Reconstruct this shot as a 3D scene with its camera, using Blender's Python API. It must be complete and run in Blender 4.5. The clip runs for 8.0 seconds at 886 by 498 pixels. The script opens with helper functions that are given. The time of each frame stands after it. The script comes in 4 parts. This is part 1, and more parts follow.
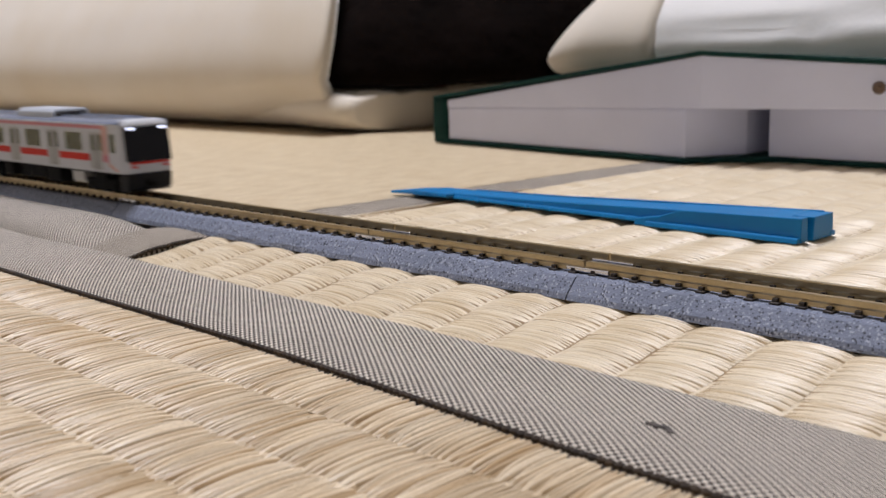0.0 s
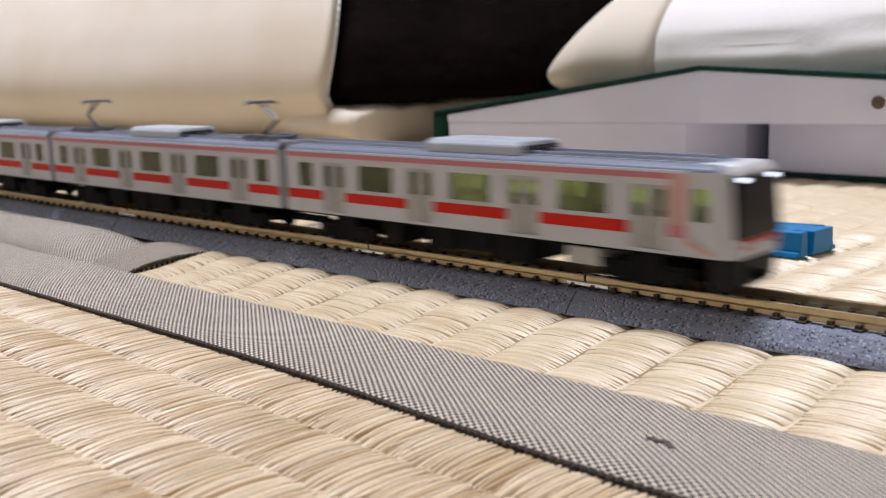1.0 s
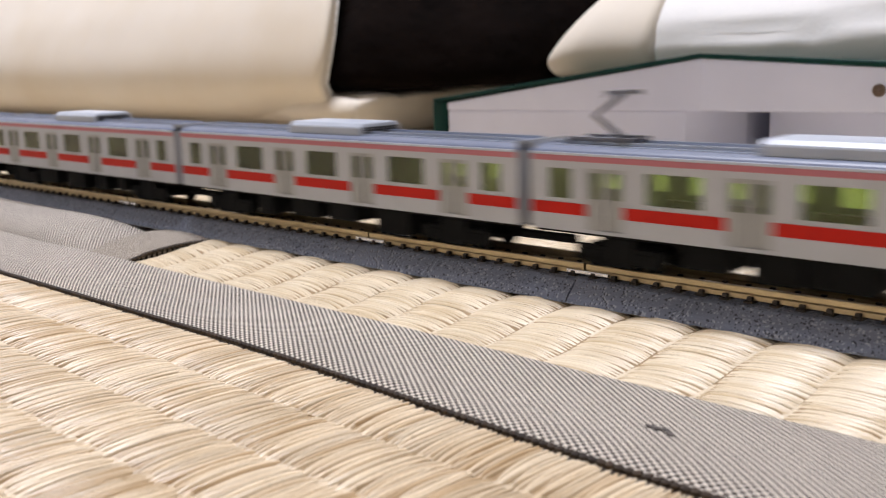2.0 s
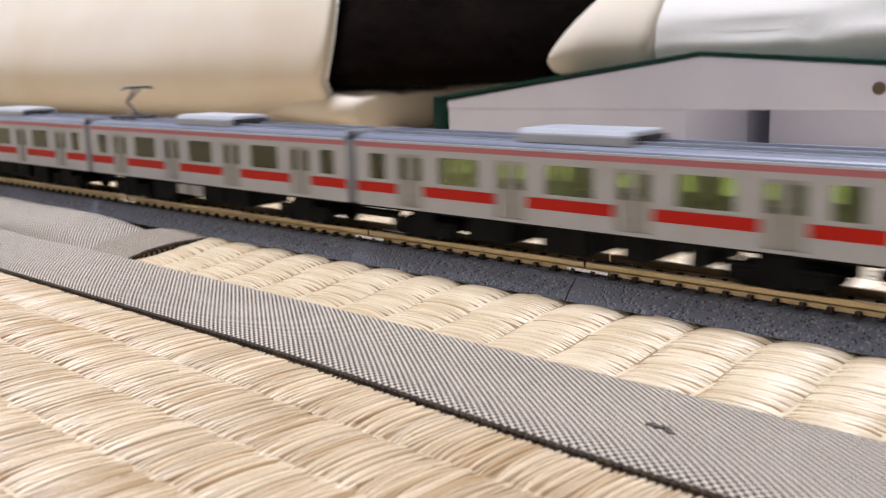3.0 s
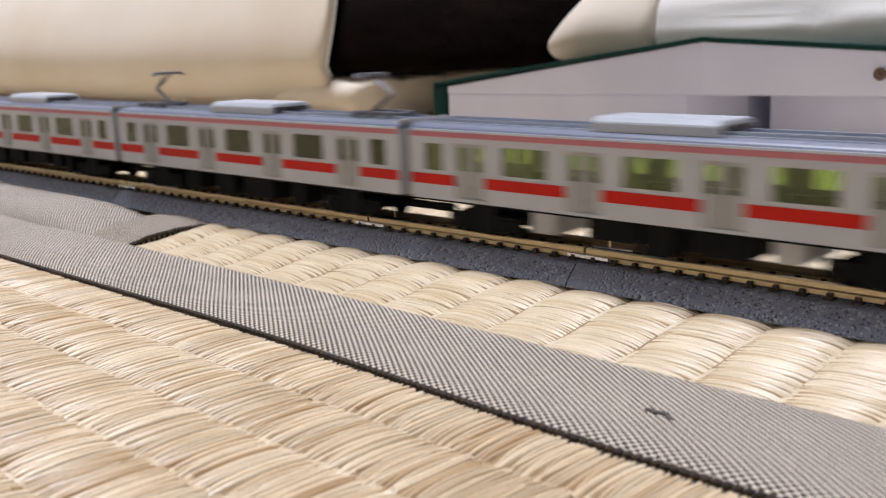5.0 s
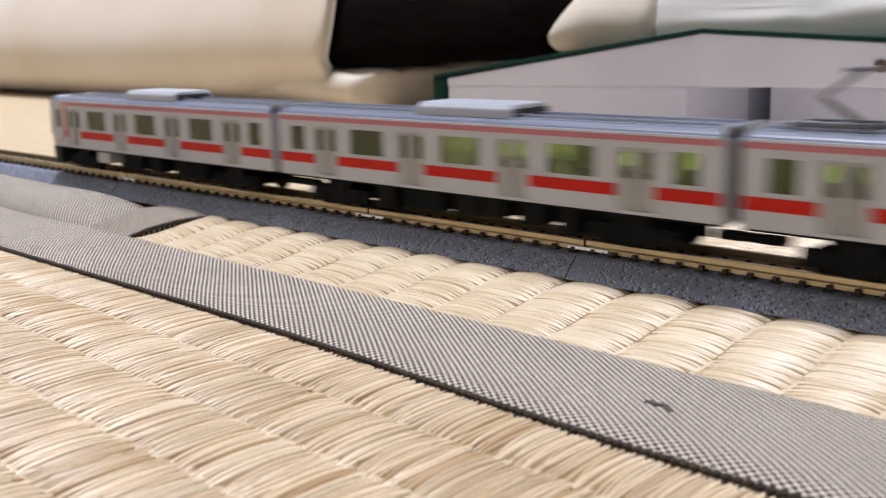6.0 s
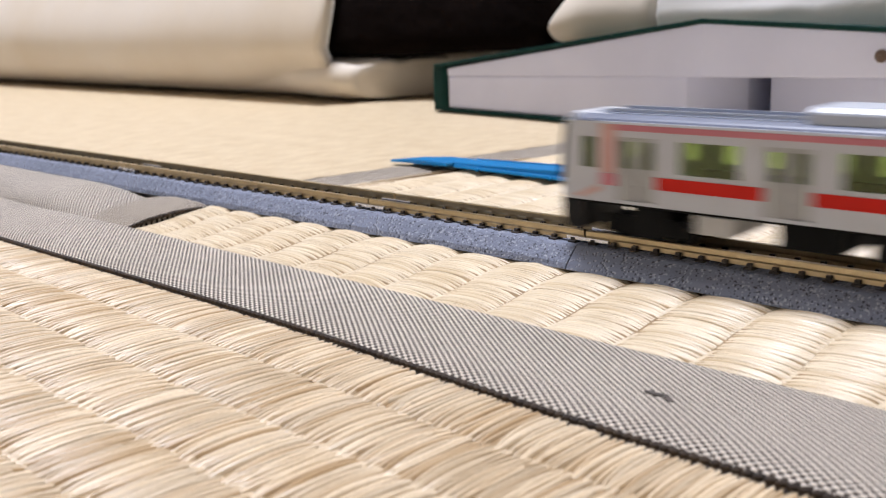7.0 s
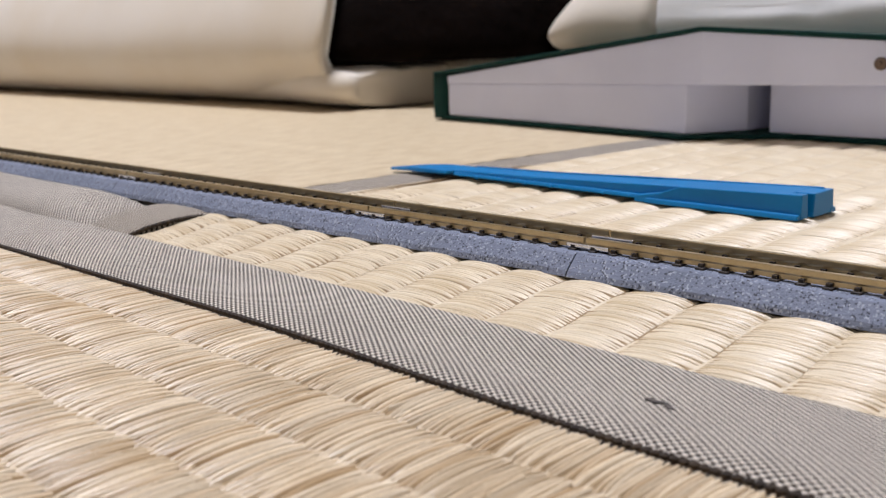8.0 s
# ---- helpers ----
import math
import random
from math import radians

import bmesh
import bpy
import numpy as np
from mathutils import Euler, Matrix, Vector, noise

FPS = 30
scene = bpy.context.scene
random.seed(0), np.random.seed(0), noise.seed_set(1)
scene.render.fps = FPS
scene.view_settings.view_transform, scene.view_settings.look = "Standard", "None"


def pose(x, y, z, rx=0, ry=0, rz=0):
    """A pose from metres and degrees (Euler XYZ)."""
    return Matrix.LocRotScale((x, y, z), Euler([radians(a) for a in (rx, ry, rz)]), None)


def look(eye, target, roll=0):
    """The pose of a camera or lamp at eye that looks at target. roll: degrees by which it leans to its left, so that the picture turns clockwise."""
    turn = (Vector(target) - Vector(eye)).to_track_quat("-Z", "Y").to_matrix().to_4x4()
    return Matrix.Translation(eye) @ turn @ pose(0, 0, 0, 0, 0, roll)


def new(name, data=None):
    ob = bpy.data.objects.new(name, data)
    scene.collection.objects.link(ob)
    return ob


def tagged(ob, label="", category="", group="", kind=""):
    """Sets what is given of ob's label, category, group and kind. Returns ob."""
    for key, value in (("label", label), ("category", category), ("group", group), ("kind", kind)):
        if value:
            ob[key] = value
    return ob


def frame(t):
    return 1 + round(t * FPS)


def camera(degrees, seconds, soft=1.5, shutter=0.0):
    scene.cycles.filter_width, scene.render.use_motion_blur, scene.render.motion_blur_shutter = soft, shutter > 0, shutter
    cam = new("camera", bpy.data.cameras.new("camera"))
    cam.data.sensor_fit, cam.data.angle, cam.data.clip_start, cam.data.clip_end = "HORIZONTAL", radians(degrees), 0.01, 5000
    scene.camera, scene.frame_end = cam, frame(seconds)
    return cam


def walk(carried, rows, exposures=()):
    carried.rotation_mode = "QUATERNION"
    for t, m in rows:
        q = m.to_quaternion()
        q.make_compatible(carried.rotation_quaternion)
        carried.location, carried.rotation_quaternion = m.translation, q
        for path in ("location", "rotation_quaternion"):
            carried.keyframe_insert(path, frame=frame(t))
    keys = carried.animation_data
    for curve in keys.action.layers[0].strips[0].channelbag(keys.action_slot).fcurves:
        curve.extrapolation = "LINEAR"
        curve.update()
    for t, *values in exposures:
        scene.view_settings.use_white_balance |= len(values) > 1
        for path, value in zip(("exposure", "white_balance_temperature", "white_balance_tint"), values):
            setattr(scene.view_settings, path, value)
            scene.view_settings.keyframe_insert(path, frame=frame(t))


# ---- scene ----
# ---------- camera ----------
FOV = 47.44
cam = camera(FOV, 8.0, soft=1.2, shutter=0.5)
cam.data.dof.use_dof = True
cam.data.dof.focus_distance = 0.215
cam.data.dof.aperture_fstop = 34.0

EYE = Vector((0.0, 0.0, 0.05261))
YAW, PITCH, ROLL = radians(44.76), radians(-12.27), -1.56
AIM = Vector((-math.sin(YAW) * math.cos(PITCH), math.cos(YAW) * math.cos(PITCH), math.sin(PITCH)))
BASE = look(EYE, EYE + AIM, ROLL)
# the hand tilts the camera a little: seconds, degrees up
TILT = [(0.0, 1.269), (0.5, 2.087), (1.0, 2.087), (1.5, 1.525), (3.0, 1.307), (3.5, 0.979), (4.0, 0.803), (4.5, 0.674),
        (6.0, 0.064), (6.5, -0.247), (7.0, -0.482), (7.5, -0.026), (8.0, -0.055)]
walk(cam, [(t, BASE @ pose(0, 0, 0, a, 0, 0)) for t, a in TILT], exposures=[(0.0, -0.37, 6500, 10), (0.5, -0.29, 6490, 10), (1.0, -0.11, 6470, 10), (1.5, 0.05, 6470, 10), (3.0, 0.07, 6470, 10), (3.5, -0.03, 6460, 10),
                                                                          (4.5, -0.05, 6440, 10), (6.0, 0.03, 6430, 10), (7.0, 0.11, 6360, 10), (7.5, -0.10, 6330, 10), (8.0, -0.19, 6350, 10)])

# ---------- light ----------
world = bpy.data.worlds.new("room_air")
scene.world = world
world.use_nodes = True
world.node_tree.nodes["Background"].inputs["Color"].default_value = (0.9, 0.85, 0.75, 1)
world.node_tree.nodes["Background"].inputs["Strength"].default_value = 0.02
LAMP_PLACE = (-0.65, 0.48, 2.25)
lamp_data = bpy.data.lights.new("ceiling_lamp_light", "AREA")
lamp_data.shape, lamp_data.size, lamp_data.energy = "DISK", 0.55, 69.0
lamp_data.color = (0.93, 0.945, 1.07)
lamp_light = new("ceiling_lamp_light", lamp_data)
lamp_light.matrix_world = look(LAMP_PLACE, (LAMP_PLACE[0], LAMP_PLACE[1] - 0.001, 0))

# ---------- materials ----------
def material(name, colour, rough=0.6, metal=0.0, colour2=None, scale=40.0, stretch=(1, 1, 1), bump=0.0, bump_scale=None,
             fine=0.0, per_object=0.0, per_island=0.0, spec=0.5, sheen=0.0, odd=None):
    """Principled surface whose colour wanders at two scales, with fine relief; lengths in metres."""
    m = bpy.data.materials.new(name)
    m.use_nodes = True
    nt = m.node_tree
    n, l = nt.nodes, nt.links
    p = n["Principled BSDF"]
    p.inputs["Roughness"].default_value = rough
    p.inputs["Metallic"].default_value = metal
    p.inputs["Specular IOR Level"].default_value = spec
    if sheen:
        p.inputs["Sheen Weight"].default_value = sheen
    co = n.new("ShaderNodeTexCoord")
    mp = n.new("ShaderNodeMapping")
    mp.inputs["Scale"].default_value = stretch
    l.new(co.outputs["Object"], mp.inputs["Vector"])
    big = n.new("ShaderNodeTexNoise")
    big.inputs["Scale"].default_value = scale
    big.inputs["Detail"].default_value = 4
    l.new(mp.outputs["Vector"], big.inputs["Vector"])
    ramp = n.new("ShaderNodeMix")
    ramp.data_type = "RGBA"
    c2 = colour2 or tuple(c * 0.82 for c in colour)
    ramp.inputs["A"].default_value = (*colour, 1)
    ramp.inputs["B"].default_value = (*c2, 1)
    stretchr = n.new("ShaderNodeMapRange")
    stretchr.inputs["From Min"].default_value, stretchr.inputs["From Max"].default_value = 0.35, 0.68
    l.new(big.outputs["Fac"], stretchr.inputs["Value"])
    l.new(stretchr.outputs["Result"], ramp.inputs["Factor"])
    out = ramp.outputs["Result"]
    small = n.new("ShaderNodeTexNoise")
    small.inputs["Scale"].default_value = bump_scale or scale * 12
    small.inputs["Detail"].default_value = 3
    l.new(mp.outputs["Vector"], small.inputs["Vector"])
    for amount, source in ((fine, small.outputs["Fac"]), (per_object, None), (per_island, None)):
        if not amount:
            continue
        if source is None:
            info = n.new("ShaderNodeObjectInfo" if amount is per_object and per_object else "ShaderNodeNewGeometry")
            source = info.outputs["Random"] if "Random" in info.outputs else info.outputs["Random Per Island"]
        rng = n.new("ShaderNodeMapRange")
        rng.inputs["To Min"].default_value, rng.inputs["To Max"].default_value = 1 - amount, 1 + amount
        l.new(source, rng.inputs["Value"])
        mul = n.new("ShaderNodeMix")
        mul.data_type, mul.blend_type = "RGBA", "MULTIPLY"
        mul.inputs["Factor"].default_value = 1
        l.new(out, mul.inputs["A"])
        l.new(rng.outputs["Result"], mul.inputs["B"])
        out = mul.outputs["Result"]
    if odd:
        # now and then a piece is of a browner kind
        src = n.new("ShaderNodeObjectInfo" if per_object else "ShaderNodeNewGeometry")
        src = src.outputs["Random"] if per_object else src.outputs["Random Per Island"]
        wrap = n.new("ShaderNodeMath")
        wrap.operation = "FRACT"
        times = n.new("ShaderNodeMath")
        times.operation = "MULTIPLY"
        times.inputs[1].default_value = 17.3
        l.new(src, times.inputs[0])
        l.new(times.outputs[0], wrap.inputs[0])
        pick = n.new("ShaderNodeMapRange")
        pick.inputs["From Min"].default_value, pick.inputs["From Max"].default_value = 0.62, 1.0
        l.new(wrap.outputs[0], pick.inputs["Value"])
        mixo = n.new("ShaderNodeMix")
        mixo.data_type = "RGBA"
        mixo.inputs["B"].default_value = (*odd, 1)
        l.new(pick.outputs["Result"], mixo.inputs["Factor"])
        l.new(out, mixo.inputs["A"])
        out = mixo.outputs["Result"]
    l.new(out, p.inputs["Base Color"])
    if bump:
        b = n.new("ShaderNodeBump")
        b.inputs["Strength"].default_value = 1.0
        b.inputs["Distance"].default_value = bump
        l.new(small.outputs["Fac"], b.inputs["Height"])
        l.new(b.outputs["Normal"], p.inputs["Normal"])
    return m


def glow(name, colour, strength):
    m = material(name, colour, 0.3)
    p = m.node_tree.nodes["Principled BSDF"]
    p.inputs["Emission Color"].default_value = (*colour, 1)
    p.inputs["Emission Strength"].default_value = strength
    return m


def tinted_glass(name, colour):
    """Thin tinted pane: tinted straight-through light and a painted interior glow under a clear gloss."""
    m = bpy.data.materials.new(name)
    m.use_nodes = True
    nt = m.node_tree
    nt.nodes.clear()
    out = nt.nodes.new("ShaderNodeOutputMaterial")
    clear = nt.nodes.new("ShaderNodeBsdfTransparent")
    clear.inputs["Color"].default_value = (*colour, 1)
    gloss = nt.nodes.new("ShaderNodeBsdfGlossy")
    gloss.inputs["Roughness"].default_value = 0.08
    fres = nt.nodes.new("ShaderNodeFresnel")
    fres.inputs["IOR"].default_value = 1.45
    # diffuse green in the pane stands for the light inside the car
    body = nt.nodes.new("ShaderNodeBsdfDiffuse")
    body.inputs["Color"].default_value = (0.27, 0.34, 0.15, 1)
    lit_interior = nt.nodes.new("ShaderNodeMixShader")
    lit_interior.inputs[0].default_value = 0.13
    nt.links.new(clear.outputs[0], lit_interior.inputs[1])
    nt.links.new(body.outputs[0], lit_interior.inputs[2])
    mix = nt.nodes.new("ShaderNodeMixShader")
    nt.links.new(fres.outputs[0], mix.inputs[0])
    nt.links.new(lit_interior.outputs[0], mix.inputs[1])
    nt.links.new(gloss.outputs[0], mix.inputs[2])
    nt.links.new(mix.outputs[0], out.inputs[0])
    return m


def speckle_stone(name):
    """Moulded grey ballast with pale and dark grains."""
    m = material(name, (0.185, 0.21, 0.285), 0.75, 0, (0.155, 0.178, 0.24), 60, bump=0.0002, bump_scale=1500)
    nt = m.node_tree
    n, l = nt.nodes, nt.links
    p = n["Principled BSDF"]
    base = p.inputs["Base Color"].links[0].from_socket
    co = n.new("ShaderNodeTexCoord")
    for size, lo, hi, colour in ((2700, 0.0, 0.09, (0.05, 0.055, 0.075)), (2600, 0.0, 0.08, (0.32, 0.35, 0.42))):
        v = n.new("ShaderNodeTexVoronoi")
        v.inputs["Scale"].default_value = size
        l.new(co.outputs["Object"], v.inputs["Vector"])
        sep = n.new("ShaderNodeSeparateColor")
        l.new(v.outputs["Color"], sep.inputs["Color"])
        step = n.new("ShaderNodeMapRange")
        step.inputs["From Min"].default_value, step.inputs["From Max"].default_value = hi + 0.04, hi
        l.new(sep.outputs["Red"], step.inputs["Value"])
        mix = n.new("ShaderNodeMix")
        mix.data_type = "RGBA"
        mix.inputs["B"].default_value = (*colour, 1)
        l.new(step.outputs["Result"], mix.inputs["Factor"])
        l.new(base, mix.inputs["A"])
        base = mix.outputs["Result"]
    l.new(base, p.inputs["Base Color"])
    return m


def woven_cloth(name, pitch, pale, dark):
    """Mat-border cloth: pale threads with dark threads showing between them."""
    m = material(name, pale, 0.7, 0, tuple(c * 0.88 for c in pale), 30, sheen=0.1)
    nt = m.node_tree
    n, l = nt.nodes, nt.links
    p = n["Principled BSDF"]
    base = p.inputs["Base Color"].links[0].from_socket
    co = n.new("ShaderNodeTexCoord")
    sep = n.new("ShaderNodeSeparateXYZ")
    l.new(co.outputs["Object"], sep.inputs["Vector"])

    def math_node(op, a, b=None):
        k = n.new("ShaderNodeMath")
        k.operation = op
        for i, v in enumerate((a, b)):
            if v is None:
                continue
            if isinstance(v, (int, float)):
                k.inputs[i].default_value = v
            else:
                l.new(v, k.inputs[i])
        return k.outputs[0]

    sx = math_node("SINE", math_node("MULTIPLY", sep.outputs["X"], 2 * math.pi / pitch))
    sy = math_node("SINE", math_node("MULTIPLY", sep.outputs["Y"], 2 * math.pi / (pitch * 0.68)))
    prod = math_node("MULTIPLY", sx, sy)
    step = n.new("ShaderNodeMapRange")
    step.inputs["From Min"].default_value, step.inputs["From Max"].default_value = -0.07, 0.12
    l.new(prod, step.inputs["Value"])
    mix = n.new("ShaderNodeMix")
    mix.data_type = "RGBA"
    mix.inputs["B"].default_value = (*dark, 1)
    l.new(step.outputs["Result"], mix.inputs["Factor"])
    l.new(base, mix.inputs["A"])
    l.new(mix.outputs["Result"], p.inputs["Base Color"])
    b = n.new("ShaderNodeBump")
    b.inputs["Distance"].default_value = 0.0003
    b.invert = True
    l.new(prod, b.inputs["Height"])
    l.new(b.outputs["Normal"], p.inputs["Normal"])
    return m


NEAR_RUSH = dict(colour2=(0.60, 0.475, 0.315), scale=70, bump=0.00007, bump_scale=1800, fine=0.16, spec=0.55, odd=(0.47, 0.325, 0.175))
RUSH = material("dried_rush", (0.735, 0.615, 0.445), 0.30, per_island=0.14, **NEAR_RUSH)
STALK = material("dried_rush_stalk", (0.735, 0.615, 0.445), 0.30, per_object=0.14, **NEAR_RUSH)
# paler copy of the rush for mat B: its white sheen, put into colour
MID_RUSH = dict(colour2=(0.66, 0.545, 0.375), scale=90, bump=0.00005, bump_scale=1800, fine=0.10, spec=0.5, odd=(0.60, 0.475, 0.30))
STALK_SHEEN_TINT = material("stalk_sheen_tint", (0.76, 0.655, 0.485), 0.33, per_object=0.06, **MID_RUSH)
RUSH_SHEEN_TINT = material("rush_sheen_tint", (0.76, 0.655, 0.485), 0.33, per_island=0.06, **MID_RUSH)
# dark brown that paints the shade in the gaps between stalks
GAP_SHADE = material("rush_base", (0.36, 0.25, 0.13), 0.7, 0, (0.24, 0.155, 0.07), 200)
RUSH_FAR_X = material("rush_weave_far", (0.70, 0.60, 0.44), 0.5, 0, (0.64, 0.53, 0.37), 22, (1, 3, 1), bump=0.0004, bump_scale=160, fine=0.10)
RUSH_FAR_Y = material("rush_weave_mid", (0.585, 0.48, 0.32), 0.55, 0, (0.50, 0.39, 0.245), 70, (2.2, 1, 1), bump=0.0004, bump_scale=420, fine=0.14)
BORDER = woven_cloth("border_cloth", 0.00165, (0.82, 0.74, 0.635), (0.036, 0.022, 0.012))
CORD = material("border_cord", (0.020, 0.012, 0.007), 0.7, 0, (0.05, 0.03, 0.014), 700, per_island=0.25)
BALLAST = speckle_stone("moulded_ballast")
RAIL = material("rail_metal", (0.50, 0.395, 0.23), 0.32, 0.85, (0.40, 0.31, 0.175), 120, fine=0.1)
JOINER = material("joiner_metal", (0.75, 0.75, 0.76), 0.25, 0.95)
TIE = material("tie_plastic", (0.020, 0.014, 0.010), 0.6, 0, (0.034, 0.024, 0.017), 300)
BLUE = material("blue_plastic", (0.001, 0.172, 0.43), 0.45, 0, (0.001, 0.152, 0.39), 60, spec=0.3, bump=0.00004, bump_scale=900)
GREEN = material("green_card", (0.003, 0.034, 0.029), 0.75, 0, (0.002, 0.024, 0.020), 90, spec=0.18, bump=0.0001, bump_scale=700)
WHITE_CARD = material("white_card", (0.67, 0.695, 0.87), 0.5, 0, (0.625, 0.65, 0.82), 25, bump=0.00008, bump_scale=500)
FUTON = material("futon_cotton", (0.71, 0.655, 0.575), 0.85, 0, (0.66, 0.585, 0.475), 9, bump=0.00012, bump_scale=500, sheen=0.2)
FUTON_WHITE = material("futon_white", (0.86, 0.85, 0.83), 0.85, 0, (0.80, 0.79, 0.77), 9, bump=0.00012, bump_scale=500, sheen=0.2)
DARK_CLOTH = material("dark_cloth", (0.0060, 0.0036, 0.0028), 0.98, 0, (0.0028, 0.0018, 0.0014), 30, bump=0.003, bump_scale=70, spec=0.04)
PLASTER = material("plaster", (0.76, 0.74, 0.71), 0.9, 0, (0.70, 0.68, 0.65), 3, bump=0.0008, bump_scale=120)
CEIL_WOOD = material("ceiling_wood", (0.62, 0.55, 0.46), 0.7, 0, (0.52, 0.45, 0.37), 4, (1, 12, 1))
STEEL = material("silver_shell", (0.49, 0.51, 0.555), 0.42, 0.1, (0.45, 0.47, 0.51), 120, fine=0.04)
DOOR = material("silver_door", (0.37, 0.375, 0.375), 0.45, 0.1, (0.335, 0.34, 0.34), 120)
RED = material("red_stripe", (0.55, 0.014, 0.006), 0.5, 0, (0.48, 0.013, 0.006), 80, spec=0.2)
PINK = material("pink_stripe", (0.53, 0.195, 0.23), 0.5, 0, (0.48, 0.175, 0.21), 80, spec=0.25)
# light blue-grey gutter: the eave's highlight line is put into its colour
GUTTER = material("gutter_highlight", (0.56, 0.62, 0.74), 0.32, 0.35)
PALE_PINK = material("pale_pink_stripe", (0.60, 0.34, 0.30), 0.45)
# ribs far lighter than the roof: their highlights, put into the colour
RIB_HIGHLIGHT = material("roof_rib_highlight", (0.46, 0.52, 0.64), 0.30, 0.3)
ROOF = material("roof_grey", (0.165, 0.19, 0.265), 0.42, 0, (0.14, 0.165, 0.235), 80)
COOLER = material("cooler_grey", (0.45, 0.49, 0.56), 0.36, 0, (0.40, 0.44, 0.51), 60)
UNIT = material("cab_roof_silver", (0.58, 0.60, 0.64), 0.38, 0, (0.53, 0.55, 0.59), 60)
UNDER = material("underframe_black", (0.005, 0.005, 0.005), 0.8, 0, (0.009, 0.009, 0.009), 150, spec=0.12)
GEAR = material("underfloor_grey", (0.46, 0.455, 0.44), 0.5, 0, (0.38, 0.375, 0.365), 150)
SKIRT = material("skirt_black", (0.010, 0.010, 0.011), 0.6, spec=0.2)
IRON = material("end_shade_dark", (0.03, 0.028, 0.026), 0.8)
GANGWAY = material("gangway_grey", (0.055, 0.05, 0.042), 0.8, 0, (0.04, 0.036, 0.03), 200)
SEAT = material("seat_green", (0.05, 0.06, 0.03), 0.8)
INSIDE = material("interior_cream", (0.55, 0.56, 0.40), 0.7)
GLASS = tinted_glass("green_glass", (0.76, 0.85, 0.59))
BLACK_GLASS = material("black_glass", (0.005, 0.005, 0.008), 0.2, 0, spec=0.15)
PANTO = material("pantograph_metal", (0.15, 0.155, 0.18), 0.5, 0.3)
LED = glow("headlight_glow", (0.72, 0.76, 1.0), 3.0)
LAMP_GLOW = glow("lamp_diffuser_glow", (1.0, 0.93, 0.83), 3.0)
STAIN = material("dark_stain", (0.05, 0.045, 0.04), 0.8, 0, (0.12, 0.10, 0.09), 600)
SNAP = material("brass_snap", (0.16, 0.11, 0.08), 0.4, 0.5)

# ---------- mesh helpers ----------
def part(name, bm, mat, parent=None, label="", smooth=False):
    me = bpy.data.meshes.new(name)
    bm.to_mesh(me)
    bm.free()
    me.materials.append(mat)
    if smooth:
        for f in me.polygons:
            f.use_smooth = True
    ob = new(name, me)
    if parent is not None:
        ob.parent = parent
    if label:
        tagged(ob, label=label)
    return ob


def shared(name, mesh, parent, m=None):
    ob = new(name, mesh)
    ob.parent = parent
    if m is not None:
        ob.matrix_basis = m
    return ob


def add_box(bm, x0, x1, y0, y1, z0, z1, bevel=0.0, m=None):
    made = bmesh.ops.create_cube(bm, size=1)["verts"]
    for v in made:
        v.co = Vector(((x0 + x1) / 2 + v.co.x * (x1 - x0), (y0 + y1) / 2 + v.co.y * (y1 - y0), (z0 + z1) / 2 + v.co.z * (z1 - z0)))
    if bevel:
        edges = list({e for v in made for e in v.link_edges})
        made = bmesh.ops.bevel(bm, geom=edges, offset=bevel, segments=2, profile=0.5, affect="EDGES")["verts"]
    if m is not None:
        bmesh.ops.transform(bm, matrix=m, verts=list(made))
    return bm


def box(x0, x1, y0, y1, z0, z1, bevel=0.0):
    return add_box(bmesh.new(), x0, x1, y0, y1, z0, z1, bevel)


def prism(profile, x0, x1, axis="x", bevel=0.0):
    """A closed profile (pairs) drawn out along an axis."""
    bm = bmesh.new()
    place = (lambda a, u, w: (a, u, w)) if axis == "x" else ((lambda a, u, w: (u, a, w)) if axis == "y" else (lambda a, u, w: (u, w, a)))
    lo = [bm.verts.new(place(x0, u, w)) for u, w in profile]
    hi = [bm.verts.new(place(x1, u, w)) for u, w in profile]
    k = len(profile)
    for i in range(k):
        bm.faces.new((lo[i], lo[(i + 1) % k], hi[(i + 1) % k], hi[i]))
    bm.faces.new(lo)
    bm.faces.new(hi)
    bmesh.ops.recalc_face_normals(bm, faces=bm.faces)
    if bevel:
        bmesh.ops.bevel(bm, geom=list(bm.edges), offset=bevel, segments=2, profile=0.5, affect="EDGES")
    return bm


def rod(bm, a, b, r, sides=6):
    a, b = Vector(a), Vector(b)
    q = (b - a).to_track_quat("Z", "Y").to_matrix().to_4x4()
    m = Matrix.Translation((a + b) / 2) @ q
    bmesh.ops.create_cone(bm, cap_ends=True, segments=sides, radius1=r, radius2=r, depth=(b - a).length, matrix=m)
    return bm


def empty(name, label, category, group="", kind=""):
    ob = new(name)
    ob.empty_display_size = 0.01
    return tagged(ob, label, category, group, kind)


def sheet(fx, us, vs):
    """A grid surface from a function of u, v."""
    verts = [fx(u, v) for v in vs for u in us]
    k = len(us)
    faces = [(j * k + i, j * k + i + 1, (j + 1) * k + i + 1, (j + 1) * k + i) for j in range(len(vs) - 1) for i in range(k - 1)]
    me = bpy.data.meshes.new("sheet")
    me.from_pydata(verts, [], faces)
    bm = bmesh.new()
    bm.from_mesh(me)
    bpy.data.meshes.remove(me)
    return bm


def span(a, b, step):
    k = max(1, round((b - a) / step))
    return [a + (b - a) * i / k for i in range(k + 1)]


